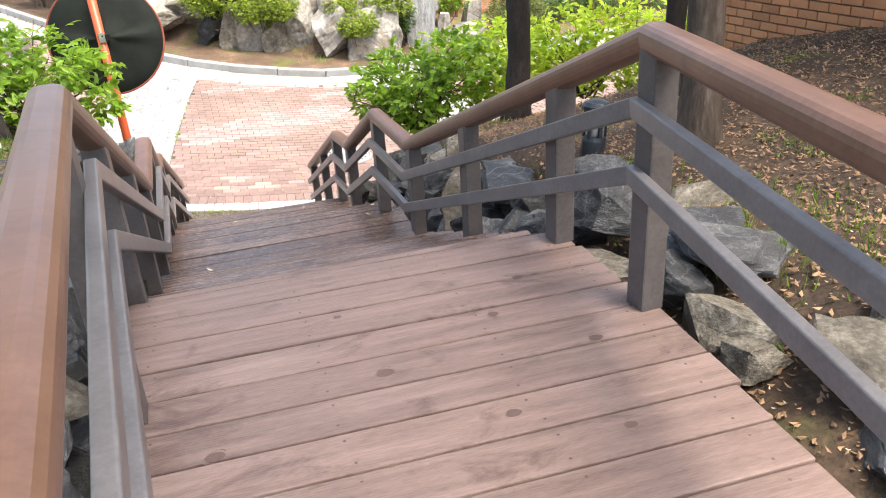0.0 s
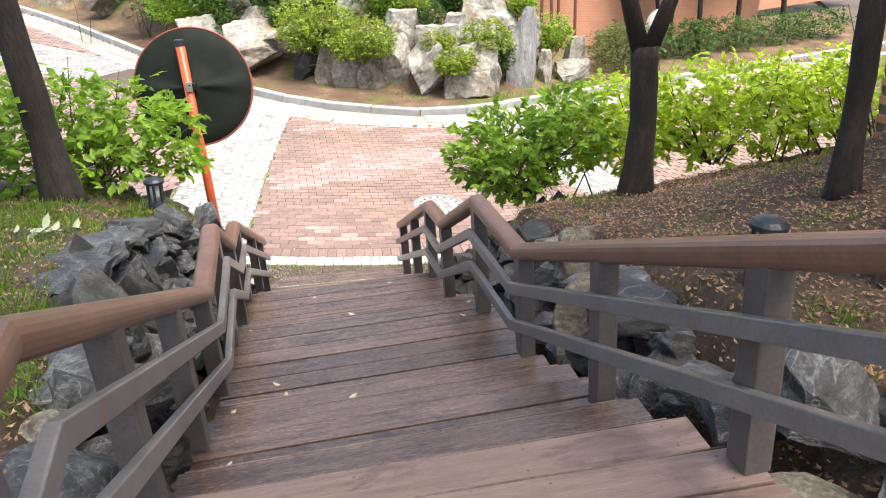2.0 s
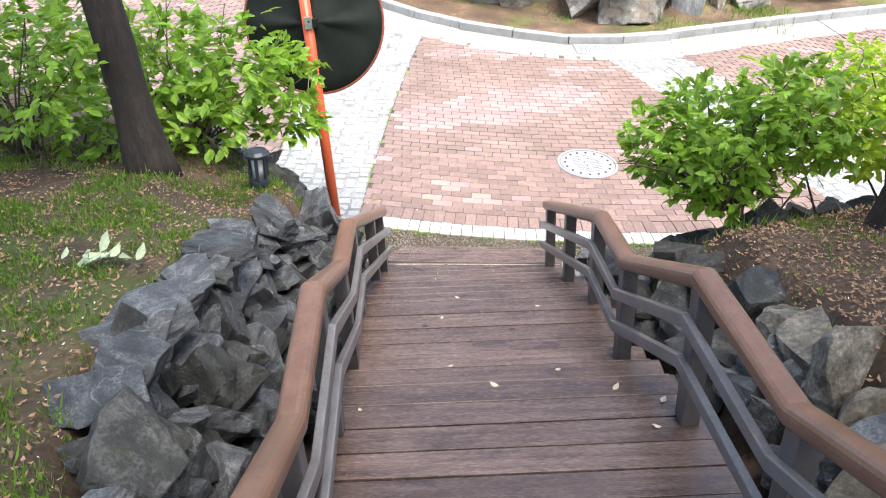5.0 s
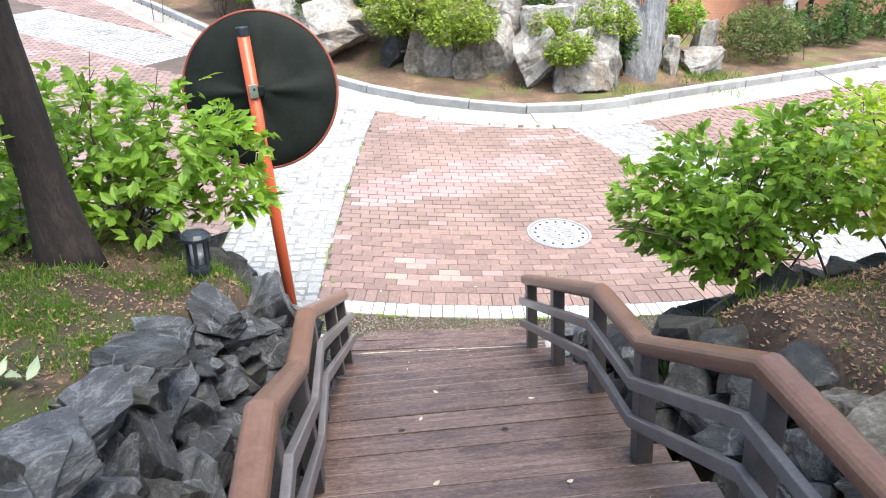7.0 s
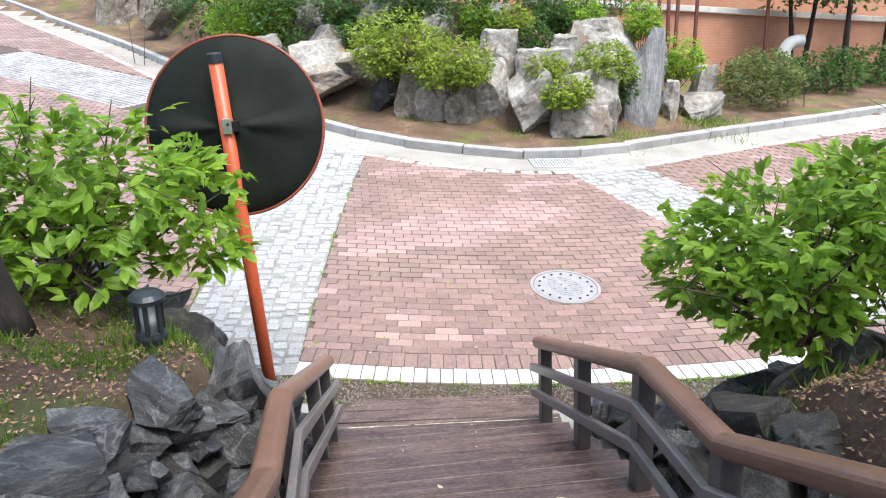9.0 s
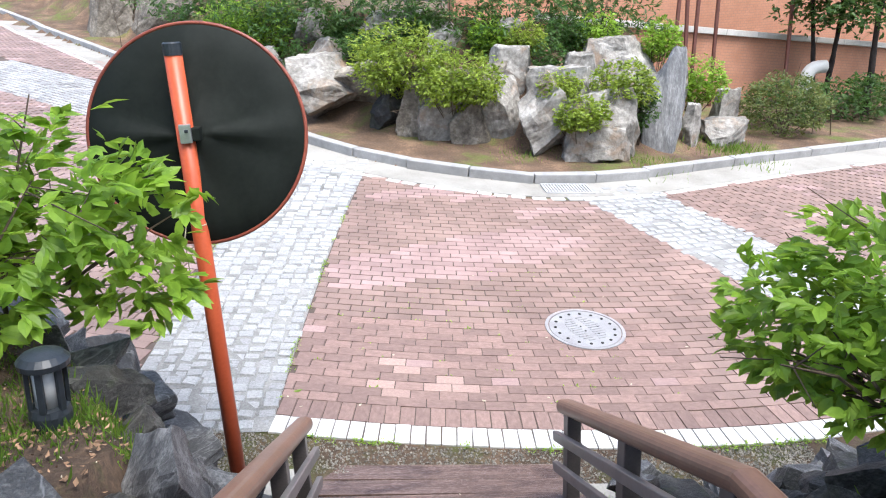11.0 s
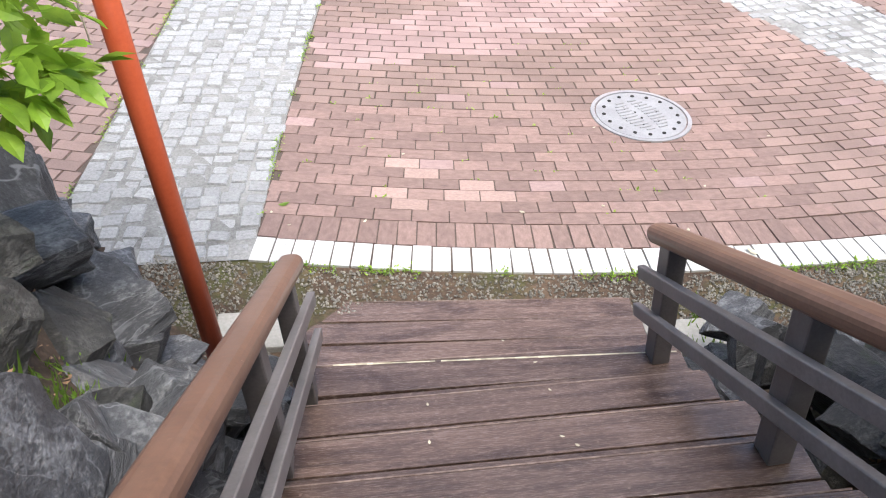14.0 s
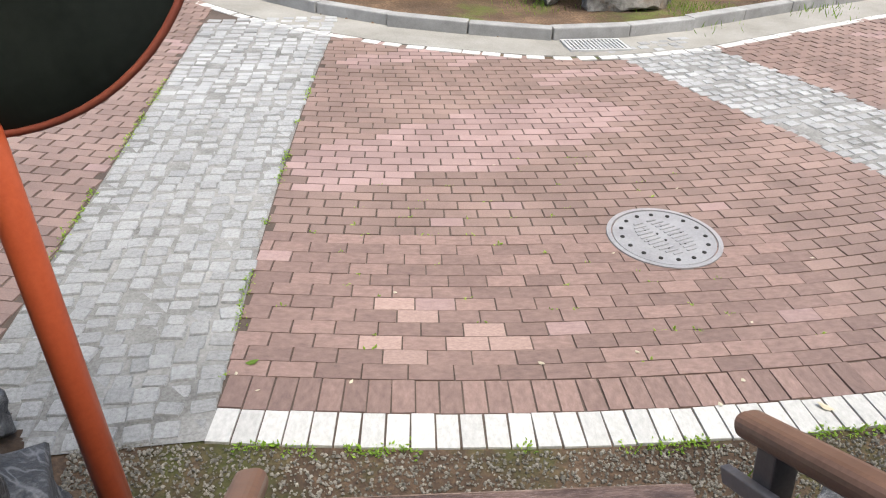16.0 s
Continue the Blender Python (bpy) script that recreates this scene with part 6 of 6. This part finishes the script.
def strew_leaves():
    rnd = random.Random(81)
    for k, (x, y, z) in enumerate(((0.587, -5.399, 1.396), (0.637, -5.517, 1.396), (0.976, -5.843, 1.532), (0.956, -2.876, 0.73), (1.075, -4.471, 1.264), (0.436, -4.738, 1.396), (1.732, -4.965, 1.396), (1.809, -4.804, 1.396),
                                   (0.865, -3.98, 0.998), (1.665, -4.548, 1.264), (1.438, -4.226, 1.13), (1.481, -3.241, 0.865), (0.40, -5.80, 1.532), (0.837, -3.305, 0.865), (0.463, -6.56, 1.804))):
        fallen_leaf(x, y, z, rnd.uniform(0.035, 0.06), M_CHIP, k, "small pale fallen leaf on the stair boards")
    for k, (x, y, z) in enumerate(((0.825, -1.667, 0.19), (1.32, -1.68, 0.19), (1.334, -1.383, 0.055), (1.271, -2.028, 0.325), (1.313, -2.075, 0.325), (1.256, -1.044, -0.11), (0.804, -1.969, 0.325))):
        fallen_leaf(x, y, z, 0.02, M_CHIP, 60 + k, "tiny pale petal on the lower steps")
    for k, (x, y) in enumerate(((0.08, 0.218), (0.189, 0.086), (0.638, 0.09), (2.604, -0.144), (2.402, -0.292), (2.148, 0.134), (3.183, 1.89), (3.652, 0.888), (1.614, 0.109), (2.373, 1.081), (0.942, 0.809), (1.9, 2.4), (2.9, 0.3))):
        fallen_leaf(x, y, road(x, y), rnd.uniform(0.025, 0.045), M_CHIP, 100 + k, "small pale fallen leaf on the brick paving")
    fallen_leaf(0.155, 0.296, road(0.155, 0.296), 0.075, M_GRASS, 201, "green fallen leaf on the brick paving")
    fallen_leaf(2.915, -0.372, road(2.915, -0.372), 0.09, M_CHIP, 202, "pale fallen leaf on the white edging")
    for x, y in ((0.727, -3.38), (1.279, -3.478)):
        bm = bmesh.new()
        bmesh.ops.create_circle(bm, cap_ends=True, radius=0.014, segments=12)
        for v in bm.verts:
            v.co.x *= 1.5 + 0.4 * noise.noise((v.co.x * 90, v.co.y * 90, x))
        part("knot_hole", bm, M_DARK, stairs).matrix_basis = pose(x, y, 0.8664, 0, 0, -3)
    # wilted cut branch on the mossy bank
    places = []
    for k in range(14):
        a = rnd.uniform(0, 6.28)
        x, y = -0.66 + rnd.gauss(0, 0.08), -4.42 + rnd.gauss(0, 0.06)
        places.append(flat_leaf(rnd, x, y, land(x, y) + 0.05, rnd.uniform(0.07, 0.12), 0.3))
    wilted = material("wilted_leaf", (0.22, 0.27, 0.15), (0.42, 0.46, 0.30), rough=0.7)
    branch = thing("wilted_branch", "wilted pale-green leafy twig lying on the bank", "leaf")
    for q in places:
        new("leaf", leaves_mesh("leaf", [q], wilted)).parent = branch
    # knots and worn marks of the top landing
    for x, y, r in ((1.607, -8.613, 0.013), (1.083, -8.129, 0.02), (0.587, -8.31, 0.018), (1.731, -8.215, 0.016), (1.35, -8.45, 0.016), (1.68, -7.75, 0.014), (1.02, -7.75, 0.010), (1.5, -7.95, 0.013)):
        bm = bmesh.new()
        bmesh.ops.create_circle(bm, cap_ends=True, radius=r, segments=14)
        for v in bm.verts:
            v.co.x *= 1.5 + 0.2 * noise.noise((v.co.x * 60, v.co.y * 60, x))
        ob = part("wood_knot", bm, M_KNOT, stairs)
        ob.matrix_basis = pose(x, y, STEPS[-1][1] + 0.0022, 0, 0, -4)
        bm = bmesh.new()
        rim = [[bm.verts.new((k * r * math.cos(a) * (1.45 + 0.15 * math.sin(3 * a + x * 9)), k * r * math.sin(a), 0)) for a in (i * math.pi / 9 for i in range(14))] for k in (1.12, 1.28)]
        for i in range(13):
            bm.faces.new((rim[0][i], rim[1][i], rim[1][i + 1], rim[0][i + 1]))
        part("knot_ring", bm, M_WORN, stairs).matrix_basis = pose(x, y, STEPS[-1][1] + 0.0026, 0, 0, 40 * x)


strew_leaves()
